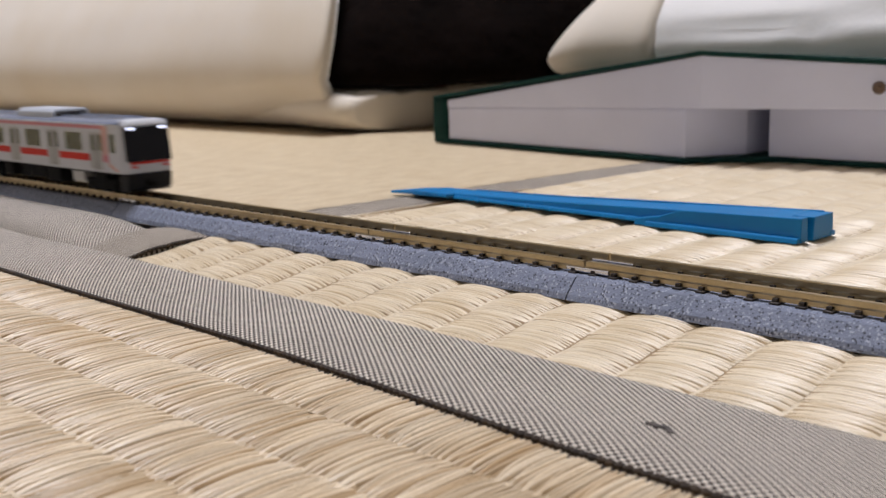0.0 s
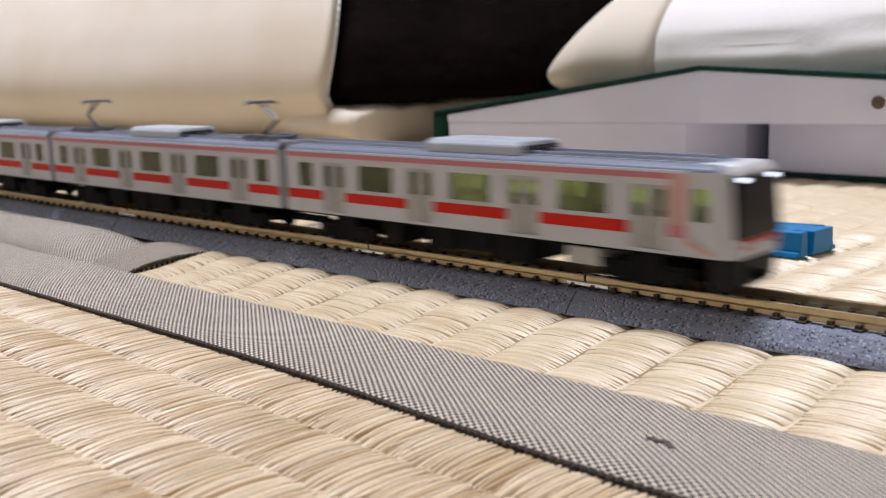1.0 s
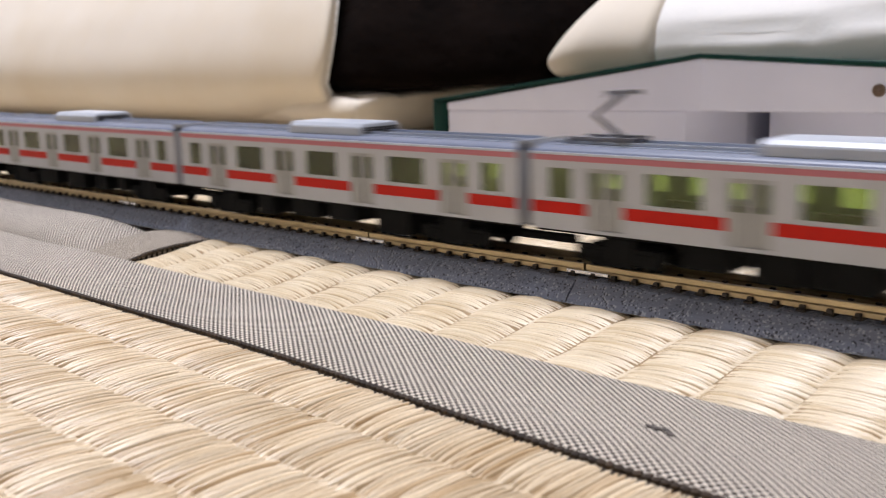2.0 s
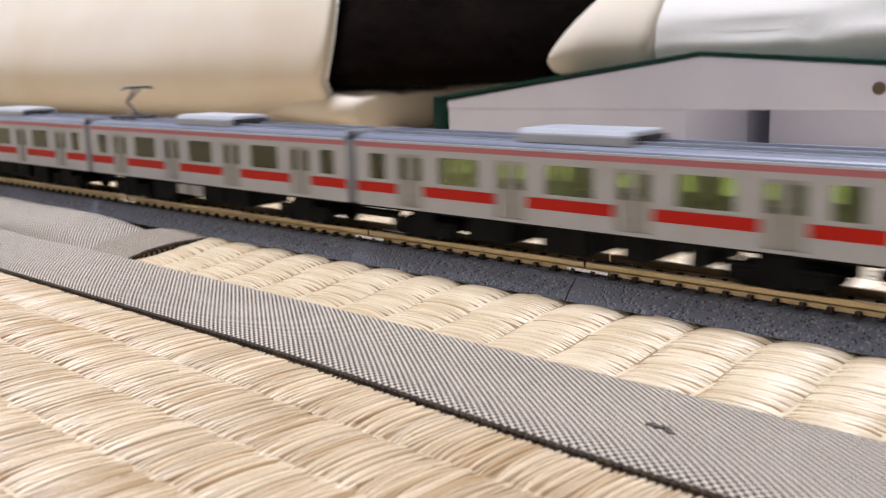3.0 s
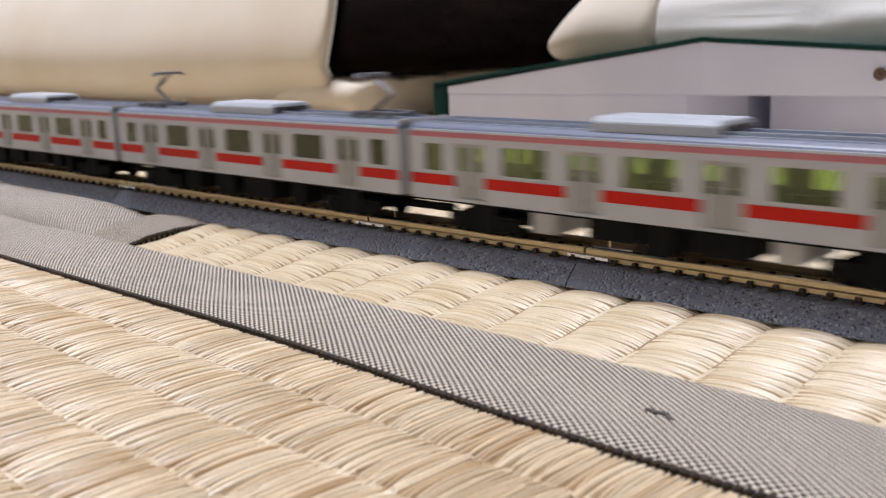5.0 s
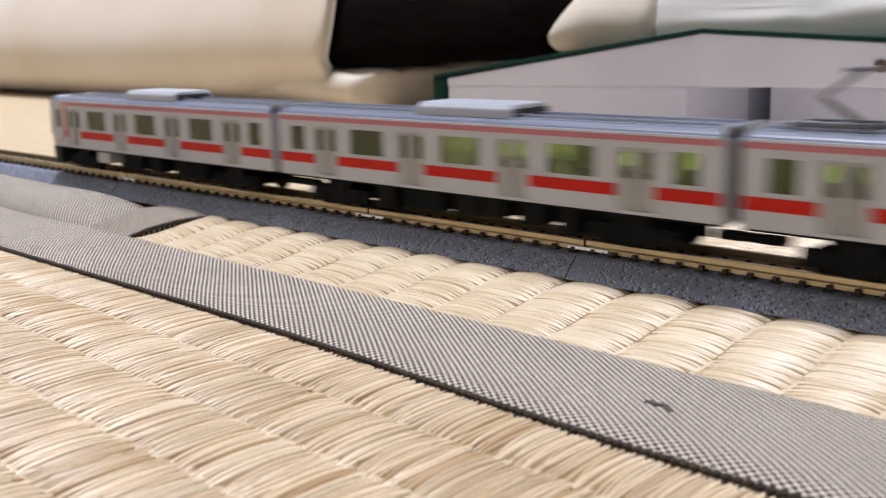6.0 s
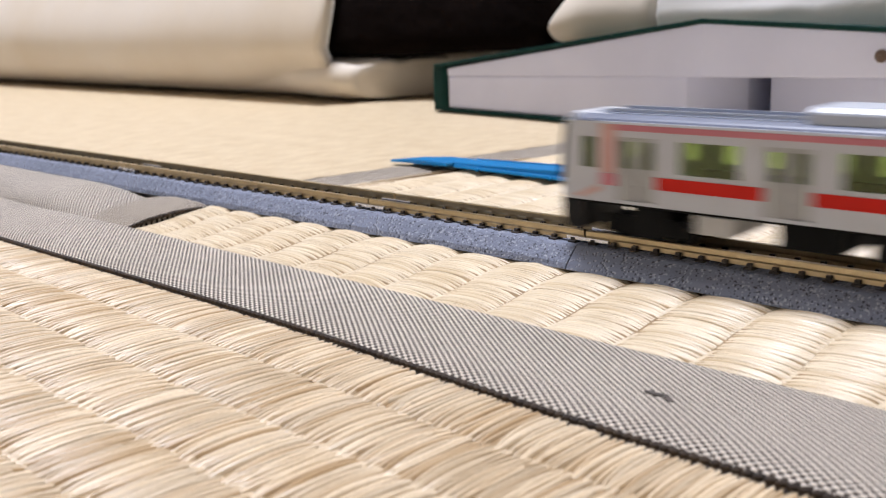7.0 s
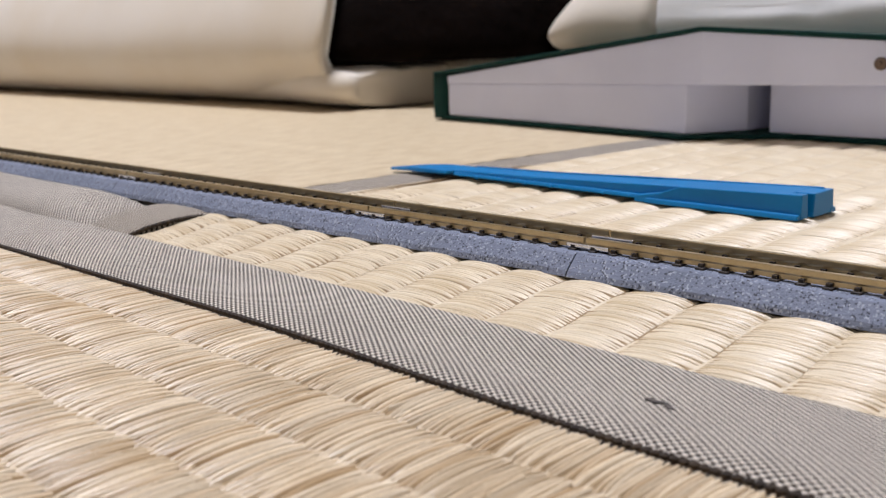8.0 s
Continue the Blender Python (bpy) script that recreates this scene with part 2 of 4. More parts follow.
# ---------- room ----------
ROOM = (-2.6, 2.2, -1.9, 1.9)
H_ROOM = 2.4
floor_ob = tagged(part("floor", box(ROOM[0], ROOM[1], ROOM[2], ROOM[3], -0.06, -0.0065), RUSH_FAR_Y), "straw-covered floor of the room under the mats", "floor", kind="structure")
for nm, b in (("wall_west", (ROOM[0] - 0.1, ROOM[0], ROOM[2] - 0.1, ROOM[3] + 0.1)), ("wall_east", (ROOM[1], ROOM[1] + 0.1, ROOM[2] - 0.1, ROOM[3] + 0.1)),
              ("wall_south", (ROOM[0], ROOM[1], ROOM[2] - 0.1, ROOM[2])), ("wall_north", (ROOM[0], ROOM[1], ROOM[3], ROOM[3] + 0.1))):
    tagged(part(nm, box(*b, -0.06, H_ROOM), PLASTER), "plain beige plaster wall of the room", "wall", kind="structure")
tagged(part("ceiling", box(ROOM[0] - 0.1, ROOM[1] + 0.1, ROOM[2] - 0.1, ROOM[3] + 0.1, H_ROOM, H_ROOM + 0.06), CEIL_WOOD), "wooden ceiling of the room", "ceiling", kind="structure")

# ---------- straw mats ----------
X0, Y0, ROW = -0.11327, 0.13887, 0.01531
HERI = 0.0301
BX = -0.263      # near end of the side border of mat B (its open edge)
BLEAN = 0.09      # how far that border drifts along x for each metre of y
rng = random.Random(7)


def bulge(v):
    """Height of a rush row between two warp threads, v from 0 to 1."""
    v = v % 1.0
    return 0.00132 * (max(0.0, math.sin(math.pi * v)) ** 0.5) - 0.0012


def dip(y):
    """The front end of mat B is worn down by three millimetres to the level of mat A."""
    q = min(1.0, max(0.0, (y - Y0) / 0.027))
    return -0.003 * (1 - q * q * (3 - 2 * q))


def sway(a):
    return 0.0012 * math.sin(a * 32.0 + 0.9) + 0.0005 * math.sin(a * 43.0)


def rush_strands(a0, a1, rows, mid_of, seed, parent, near=None, pitch=0.00098, steps=7, relief=1.45, lap=1.10, mat=None, calm=1.0, fill=1.05, plump=1.0):
    """Single rushes lying across rows: each is a rounded stalk arched from one warp thread to the next."""
    r = random.Random(seed)
    verts, faces = [], []
    for k in rows:
        a = a0
        while a < a1:
            w = pitch * r.uniform(0.62, 1.25)
            lift = r.uniform(-0.00024, 0.00018) * calm
            skew = r.uniform(-0.0007, 0.0007) * calm
            drift = r.uniform(-0.0009, 0.0009) * calm
            single = near is not None and near[0] < a < near[1] and k in near[2]
            joined_v, joined_f = verts, faces
            if single:
                verts, faces = [], []
            n0 = len(verts)
            for i in range(steps + 1):
                v = i / steps
                pinch = 0.80 + 0.2 * math.sin(math.pi * v)
                base_z = bulge(0.02 + 0.96 * v) * plump + lift * math.sin(math.pi * v)
                centre = a + w / 2 + skew * (v - 0.5) + drift * (v - 0.5) ** 2 * 4
                for c, h in ((-0.5, -0.00030), (-0.32, 0.00010), (0.0, 0.00023), (0.32, 0.00010), (0.5, -0.00030)):
                    p = mid_of(k, lap * (v - 0.5) + 0.5, centre + c * w * pinch * fill)
                    verts.append((p[0], p[1], base_z + h * relief + p[2]))
            for i in range(steps):
                for j in range(4):
                    q = n0 + i * 5 + j
                    faces.append((q, q + 1, q + 6, q + 5))
            a += w * 0.97
            if single:
                one = bpy.data.meshes.new("rush_stalk")
                one.from_pydata(verts, [], faces)
                one.materials.append(STALK_SHEEN_TINT if mat else STALK)
                for f in one.polygons:
                    f.use_smooth = True
                shared("rush_stalk", one, parent)
                verts, faces = joined_v, joined_f
    me = bpy.data.meshes.new("rush")
    me.from_pydata(verts, [], faces)
    me.materials.append(mat or RUSH)
    for f in me.polygons:
        f.use_smooth = True
    tagged(shared("rush_strands", me, parent), "pale straw stalks lying side by side", kind="stuff")


def mat_thing(name, label):
    return empty(name, label, "tatami mat", "tatami mats on the floor", "structure")


# mat A: rows run along x, rushes across
mat_a = mat_thing("tatami_mat", "pale straw tatami mat with a checked grey cloth border, close to the lens")
A_EDGE = Y0 - HERI
mat_a.location.z = -0.003
part("rush_base", sheet(lambda u, v: (u, v, max(bulge((A_EDGE + 0.00075 - v) / ROW) * 0.78, -0.0007) - 0.0004), span(-1.6, 0.9, 0.05), span(-0.75, A_EDGE + 0.01, ROW / 8)), RUSH_FAR_Y, mat_a, smooth=True)
# dark sheet under the near stalks: their gap shade, put into colour
part("gap_shade_sheet", sheet(lambda u, v: (u, v, max(bulge((A_EDGE + 0.00075 - v) / ROW) * 0.78, -0.0007) - 0.00025), span(-0.46, 0.07, 0.05), span(A_EDGE - 8 * ROW, A_EDGE + 0.009, ROW / 8)), GAP_SHADE, mat_a, "dark brown sheet painted as the shade between the stalks", smooth=True)
rush_strands(-0.46, 0.07, range(0, 8), lambda k, v, a: (a, A_EDGE + 0.00075 - (k + v) * ROW + 0.0004 * math.sin(a * 30 + k * 1.7), 0), 11, mat_a, (-0.13, -0.03, (0, 1, 2)), pitch=0.00092, relief=1.4, lap=1.06, fill=0.95, plump=0.78)

# mat B: rows run along y, rushes across; its front edge butts on the border of mat A
mat_b = mat_thing("tatami_mat", "pale straw tatami mat with plump rows under the model track")


def b_left(y):
    return BX + BLEAN * (y - Y0)


def row_b(x):
    return (x - X0) / ROW


part("rush_base", sheet(lambda u, v: (b_left(v) + u, v, max(bulge(row_b(b_left(v) + u)), -0.0009) - 0.00016 + dip(v)), span(0.0, 1.1, ROW / 10), [Y0 + 0.003 * i for i in range(12)] + span(Y0 + 0.06, 1.05, 0.03)), RUSH_FAR_X, mat_b, smooth=True)
rush_strands(Y0 + 0.0003, 0.30, range(-10, 11), lambda k, v, a: (max(X0 + (k + v) * ROW + 0.0003 * math.sin(a * 40 + k), b_left(a) - 0.0004), a, dip(a)), 12, mat_b, (Y0, Y0 + 0.030, range(-4, 6)), pitch=0.00080, relief=0.40, lap=0.985, mat=RUSH_SHEEN_TINT, calm=0.55, fill=1.0)
rush_strands(0.30, 0.435, range(-9, 13), lambda k, v, a: (max(X0 + (k + v) * ROW, b_left(a) - 0.0004), a, 0.0), 13, mat_b, None, 0.0012, 7, 0.25, 0.985, RUSH_SHEEN_TINT, 0.15, 1.04)

# mat C: beyond the side border, rows along x
mat_c = mat_thing("tatami_mat", "pale straw tatami mat lying below the bedding")
# the same painted gap shade below the stalks of mat B
part("gap_shade_sheet", sheet(lambda u, v: (max(u, b_left(v) + 0.0015), v, max(bulge(row_b(u)), -0.00085) - 0.00010 + dip(v)), span(X0 - 10 * ROW, X0 + 13 * ROW, ROW / 10), [Y0 + 0.0005 + 0.003 * i for i in range(12)] + span(Y0 + 0.06, 0.434, 0.03)), GAP_SHADE, mat_b, "dark brown sheet painted as the shade between the stalks", smooth=True)
part("rush_base", sheet(lambda u, v: (b_left(v) - 0.0262 - u, v, bulge(v / ROW) * 0.3 - 0.0006), span(0.0, 1.9, 0.02), span(Y0 + 0.025, 1.05, ROW / 6)), RUSH_FAR_Y, mat_c, smooth=True)


# ---------- cloth borders ----------
# darker copy of BORDER: the side border's weaker sheen painted as taupe
BORDER_LOW_SHEEN = woven_cloth("low_sheen_border_cloth", 0.00165, (0.66, 0.575, 0.47), (0.048, 0.032, 0.018))


def border(name, parent, length, width, height, label, bow=0.0, cord=True, lift=None, cloth=None):
    """A cloth border along its own x, from y = 0 (free, corded edge) to y = width, with a soft crown."""
    def f(u, v):
        tuck = v < 0
        v = max(v, 0.0)
        y = v * width
        crown = height * ((1 - abs(2 * v - 1) ** 5) if v < 0.5 else (1 - 0.45 * abs(2 * v - 1) ** 8)) + 0.00035 * math.sin(u * 60) * math.sin(v * 3)
        if lift:
            crown += lift(u, v)
        return (u, y + (sway(u) * (1 - v) if bow else 0.0) + (0.0004 if tuck else 0.0), crown - (0.0042 if tuck else 0.0012))
    ob = part(name, sheet(f, span(0, length, 0.004), [-1.0] + span(0, 1, 0.05)), cloth or BORDER, parent, label, smooth=True)
    if cord:
        bm = bmesh.new()
        u = 0.0
        while u < min(length, 0.75):
            z = 0.0004 if bow else lift(u, 0) - 0.0012
            for row, dz in ((0.0003, 0.0), (-0.0005, -0.0009)) if bow else ((-0.0002, 0.0),):
                spot = Matrix.Translation((u + row, (sway(u) if bow else 0.0) - (0.0009 if bow else 0.0004) + row * 0.6, z + dz))
                bmesh.ops.create_icosphere(bm, subdivisions=1, radius=0.00085 if bow else 0.00095, matrix=spot @ Matrix.Rotation(0.6, 4, "Z") @ Matrix.Diagonal((1.15, 0.72, 0.85, 1)))
            u += 0.00145 if bow else 0.0012
        tagged(part("cord", bm, CORD, ob, "dark stitched cord along the cloth edge"), kind="stuff")
    return ob


def edge_rise(u):
    """The side border rises over its packing in front of the track and lies flat under and behind it."""
    return float(np.interp(u, (0.0, 0.005, 0.010, 0.019, 0.026, 0.032), (-0.0020, -0.0003, 0.0009, 0.0018, 0.0018, 0.0006)))


border_a = border("border", mat_a, 0.75, HERI, 0.0022, "grey and brown checked cloth border with a stitched edge", bow=1)
border_a.matrix_basis = pose(-0.6, A_EDGE, 0)
border_b = border("border", mat_b, 0.75, 0.0265, 0.0010, "checked cloth side border, coloured darker for its weaker sheen", cloth=BORDER_LOW_SHEEN, lift=lambda u, v: edge_rise(u) - 0.0008 * max(0.0, 1 - u / 0.006) * min(1.0, 4 * v))
border_b.matrix_basis = Matrix.Translation((BX - 0.0009, Y0 - 0.004, -0.0009)) @ Matrix.Rotation(math.atan2(1, BLEAN), 4, "Z")
border_c = border("border", mat_c, 0.7, 0.029, 0.0040, "plump grey checked cloth border ending in a rounded corner", cord=False,
                  lift=lambda u, v: -0.0035 * max(0, (u - 0.66) / 0.04) ** 2)
border_c.matrix_basis = pose(-0.2885 - 0.7, Y0 - 0.0035, -0.0012)
tagged(part("stain", prism([(-0.0028, 0.0004), (-0.0022, 0.0013), (-0.0004, 0.0008), (0.0006, 0.0011), (0.0026, -0.0010), (0.0017, -0.0013), (0.0004, 0.0001), (-0.0012, -0.0001), (-0.0018, 0.0003)], 0.0, 0.0003, "z"), STAIN, mat_a, "small dark stain on the border cloth")).matrix_basis = pose(-0.0757, 0.1207, 0.0010, 0, 0, 8)

# ---------- model track ----------
BETA = 1.23
TRACK = pose(X0, Y0 + 0.0287, 0.0, 0, 0, BETA)
MID, RAIL_TOP = 0.0125, 0.0070
TIE_PITCH = 0.0051
tie_bm = box(-0.0010, 0.0010, -0.0067, 0.0067, -0.0006, 0.0004, 0.0002)
for clip_y in (-0.0057, -0.0040, 0.0040, 0.0057):
    add_box(tie_bm, -0.0005, 0.0005, clip_y - 0.0005, clip_y + 0.0005, 0.0, 0.0011)
tie_mesh = bpy.data.meshes.new("tie")
tie_bm.to_mesh(tie_mesh)
tie_bm.free()
tie_mesh.materials.append(TIE)


def ballast_bed(length, seed):
    r = random.Random(seed)
    prof = [(0.0, 0.0), (0.0006, 0.0013), (0.0036, 0.0042), (0.0043, 0.0045), (0.0207, 0.0045), (0.0214, 0.0042), (0.0244, 0.0013), (0.025, 0.0)]
    us = span(0.00015, length - 0.00015, 0.004 if length < 0.2 else 0.01)
    bm = bmesh.new()
    rows = [[bm.verts.new((u, y + r.uniform(-0.00012, 0.00012), z + (r.uniform(-0.0001, 0.0001) if z else 0))) for y, z in prof] for u in us]
    for a, b in zip(rows, rows[1:]):
        for i in range(len(prof) - 1):
            bm.faces.new((a[i], b[i], b[i + 1], a[i + 1]))
    bm.faces.new(rows[0])
    bm.faces.new(rows[-1])
    bmesh.ops.recalc_face_normals(bm, faces=bm.faces)
    return bm


def rail_bm(length):
    prof = [(-0.00055, 0.0), (0.00055, 0.0), (0.00048, 0.0009), (0.0006, 0.0013), (0.0006, 0.0022), (0.0005, 0.0024), (-0.0005, 0.0024), (-0.0006, 0.0022), (-0.0006, 0.0013), (-0.00048, 0.0009)]
    return prism(prof, 0.0003, length - 0.0003)


def track_section(start, end, seed):
    length = end - start
    seen = end > -1.0 and start < 0.15
    th = empty("track_section", "straight model railway track section on moulded grey ballast", "model track", "track sections in one line")
    th.matrix_world = TRACK @ pose(start, 0, 0)
    part("roadbed", ballast_bed(length, seed), BALLAST, th, "speckled blue-grey moulded ballast")
    for lat in (MID - 0.0048, MID + 0.0048):
        rail = part("rail", rail_bm(length), RAIL, th, "brass-coloured rail")
        rail.matrix_basis = pose(0, lat, RAIL_TOP - 0.0021)
        jb = box(-0.0055, 0.0055, -0.0013, 0.0013, 0.0, 0.00095, 0.0002)
        joiner = part("rail_joiner", jb, JOINER, th, "bright metal rail joiner")
        joiner.matrix_basis = pose(0.001, lat, RAIL_TOP - 0.00205)
    k = int(length / TIE_PITCH)
    step = length / k
    if seen:
        for i in range(k):
            shared("tie", tie_mesh, th, pose((i + 0.5) * step, MID, 0.0045))
    else:
        bm = bmesh.new()
        for i in range(k):
            add_box(bm, (i + 0.5) * step - 0.0014, (i + 0.5) * step + 0.0014, MID - 0.0072, MID + 0.0072, 0.0045, 0.0055)
        tagged(part("ties", bm, TIE, th, "row of dark plastic ties"), kind="stuff")
    return th


JOINTS = [-1.6968, -1.4488, -1.2008, -0.9528, -0.7048, -0.4568, -0.2088, -0.0854, -0.0159, 0.2321, 0.4801, 0.7281, 0.9761, 1.2241, 1.4721, 1.7201]
for i, (a, b) in enumerate(zip(JOINTS, JOINTS[1:])):
    track_section(a, b, i)

# ---------- train ----------
CAR_LEN, PITCH_CAR, HALF = 0.1350, 0.1386, 0.0093
Z_FLOOR, Z_EAVE, Z_TOP = 0.0080, 0.0246, 0.0266
X_DOORS = (-0.048, -0.016, 0.016, 0.048)
X_WINDOWS = ((-0.032, 0.0125), (0.0, 0.0125), (0.032, 0.0125), (-0.0595, 0.0058), (0.0595, 0.0058))
Z_WIN = (0.0150, 0.0214)
Z_RED = (0.0116, 0.0141)
Z_DOOR = (0.0087, 0.0217)


def holed_wall(x0, x1, z0, z1, holes, thick):
    """A wall in the xz plane at y = 0 with rectangular openings, given thickness."""
    xs = sorted({x0, x1, *[h[0] for h in holes], *[h[1] for h in holes]})
    zs = sorted({z0, z1, *[h[2] for h in holes], *[h[3] for h in holes]})
    bm = bmesh.new()
    grid = {(i, j): bm.verts.new((x, 0, z)) for i, x in enumerate(xs) for j, z in enumerate(zs)}
    for i in range(len(xs) - 1):
        for j in range(len(zs) - 1):
            cx, cz = (xs[i] + xs[i + 1]) / 2, (zs[j] + zs[j + 1]) / 2
            if any(h[0] < cx < h[1] and h[2] < cz < h[3] for h in holes):
                continue
            bm.faces.new((grid[i, j], grid[i + 1, j], grid[i + 1, j + 1], grid[i, j + 1]))
    bmesh.ops.delete(bm, geom=[v for v in bm.verts if not v.link_faces], context="VERTS")
    bmesh.ops.recalc_face_normals(bm, faces=bm.faces)
    bmesh.ops.solidify(bm, geom=list(bm.faces), thickness=thick)
    bmesh.ops.recalc_face_normals(bm, faces=bm.faces)
    return bm


def mesh_of(name, bm, mat, smooth=False):
    me = bpy.data.meshes.new(name)
    bm.to_mesh(me)
    bm.free()
    me.materials.append(mat)
    if smooth:
        for f in me.polygons:
            f.use_smooth = True
    return me


def bogie_bm():
    bm = bmesh.new()
    for y in (-0.0065, 0.0065):
        add_box(bm, -0.0108, 0.0108, y - 0.0007, y + 0.0007, 0.0018, 0.0052, 0.0003)
        add_box(bm, -0.0042, 0.0042, y - 0.001, y + 0.001, 0.0010, 0.0072, 0.0003)
        for x in (-0.007, 0.007):
            add_box(bm, x - 0.0017, x + 0.0017, y - 0.0011, y + 0.0011, 0.0016, 0.0044, 0.0003)
    add_box(bm, -0.0035, 0.0035, -0.006, 0.006, 0.0035, 0.0078, 0.0003)
    return bm


def wheel_bm():
    bm = bmesh.new()
    for y in (-0.0046, 0.0046):
        bmesh.ops.create_cone(bm, cap_ends=True, segments=20, radius1=0.0029, radius2=0.0029, depth=0.0011, matrix=Matrix.Translation((0, y, 0)) @ Matrix.Rotation(math.pi / 2, 4, "X"))
    rod(bm, (0, -0.0058, 0), (0, 0.0058, 0), 0.0007)
    return bm


def roof_bm(length, end_drop=0.0):
    prof = []
    for i in range(17):
        a = math.pi * i / 16
        c, s_ = math.cos(a), math.sin(a)
        prof.append((HALF * math.copysign(abs(c) ** 0.55, c), Z_EAVE - 0.0004 + (Z_TOP - Z_EAVE) * abs(s_) ** 0.75))
    bm = prism(prof, -length / 2, length / 2)
    return bm


def cooler_bm():
    prof = [(-0.0072, 0.0), (-0.0072, 0.0022), (-0.0058, 0.0033), (0.0058, 0.0033), (0.0072, 0.0022), (0.0072, 0.0)]
    bm = prism(prof, -0.0150, 0.0150)
    for v in bm.verts:
        if v.co.z > 0.003:
            v.co.x *= 0.95
        elif v.co.z > 0.002:
            v.co.x *= 0.985
    bmesh.ops.bevel(bm, geom=list(bm.edges), offset=0.00025, segments=1, affect="EDGES")
    return bm


MESH = {
    "bogie": mesh_of("bogie", bogie_bm(), UNDER),
    "wheelset": mesh_of("wheelset", wheel_bm(), UNDER),
    "roof": mesh_of("roof", roof_bm(CAR_LEN), ROOF),
    "cooler": mesh_of("cooler", cooler_bm(), COOLER),
    # added dark slat that paints the shade on the cooler's slanted ends
    "end_shade": mesh_of("end_shade", box(-0.0004, 0.0004, -0.0060, 0.0060, -0.00022, 0.00022), IRON),
    "seat": mesh_of("bench_seat", box(-0.0105, 0.0105, -0.0008, 0.0008, 0.0, 0.0052, 0.0002), SEAT),
    "rib": mesh_of("rib", box(-0.0645, 0.0645, -0.00026, 0.00026, 0.0, 0.0006), RIB_HIGHLIGHT),
    "pane": mesh_of("pane", box(-0.00625, 0.00625, 0.0002, 0.0004, 0, Z_WIN[1] - Z_WIN[0]), GLASS),
    "end_pane": mesh_of("end_pane", box(-0.0029, 0.0029, 0.0002, 0.0004, 0, Z_WIN[1] - Z_WIN[0]), GLASS),
    "leaf": mesh_of("leaf", holed_wall(0.0001, 0.0043, Z_DOOR[0], Z_DOOR[1], [(0.0012, 0.0036, 0.0153, 0.0208)], 0.0003), DOOR),
    "leaf_pane": mesh_of("leaf_pane", box(0.0012, 0.0036, 0.0001, 0.0002, 0.0153, 0.0208), GLASS),
    "coupler": mesh_of("coupler", box(-0.003, 0.0046, -0.0012, 0.0012, 0.0034, 0.0052, 0.0004), UNDER),
    "gangway": mesh_of("gangway", box(0.0, 0.0016, -0.0048, 0.0048, Z_FLOOR + 0.0004, 0.0232, 0.0003), GANGWAY),
}


def pantograph(parent, x, facing):
    """Raised single-arm pantograph on the roof."""
    base = bmesh.new()
    add_box(base, -0.0078, 0.0078, -0.0042, -0.0030, 0.0004, 0.0014, 0.0002)
    add_box(base, -0.0078, 0.0078, 0.0030, 0.0042, 0.0004, 0.0014, 0.0002)
    for xx in (-0.0065, 0.0, 0.0065):
        add_box(base, xx - 0.0007, xx + 0.0007, -0.0048, 0.0048, 0.0, 0.0011, 0.0002)
    p = part("pantograph", base, PANTO, parent, "raised grey single-arm pantograph")
    p.matrix_basis = pose(x, 0, Z_TOP - 0.0002, 0, 0, 0 if facing > 0 else 180)
    arm = bmesh.new()
    rod(arm, (-0.0045, 0, 0.001), (0.0035, 0, 0.0056), 0.0005)
    rod(arm, (-0.0030, 0, 0.001), (0.0032, 0, 0.0051), 0.00025)
    rod(arm, (0.0035, 0, 0.0056), (-0.0040, -0.0012, 0.0104), 0.00035)
    rod(arm, (0.0035, 0, 0.0056), (-0.0040, 0.0012, 0.0104), 0.00035)
    part("arm", arm, PANTO, p)
    bow = bmesh.new()
    for dx in (-0.0051, -0.0029):
        add_box(bow, dx - 0.0007, dx + 0.0007, -0.0042, 0.0042, 0.0103, 0.0111, 0.0001)
        for sgn in (-1, 1):
            rod(bow, (dx, sgn * 0.0042, 0.0107), (dx, sgn * 0.0054, 0.0099), 0.00025)
    rod(bow, (-0.0051, -0.003, 0.0106), (-0.0029, -0.003, 0.0106), 0.0003)
    rod(bow, (-0.0051, 0.003, 0.0106), (-0.0029, 0.003, 0.0106), 0.0003)
    part("contact_bow", bow, PANTO, p)


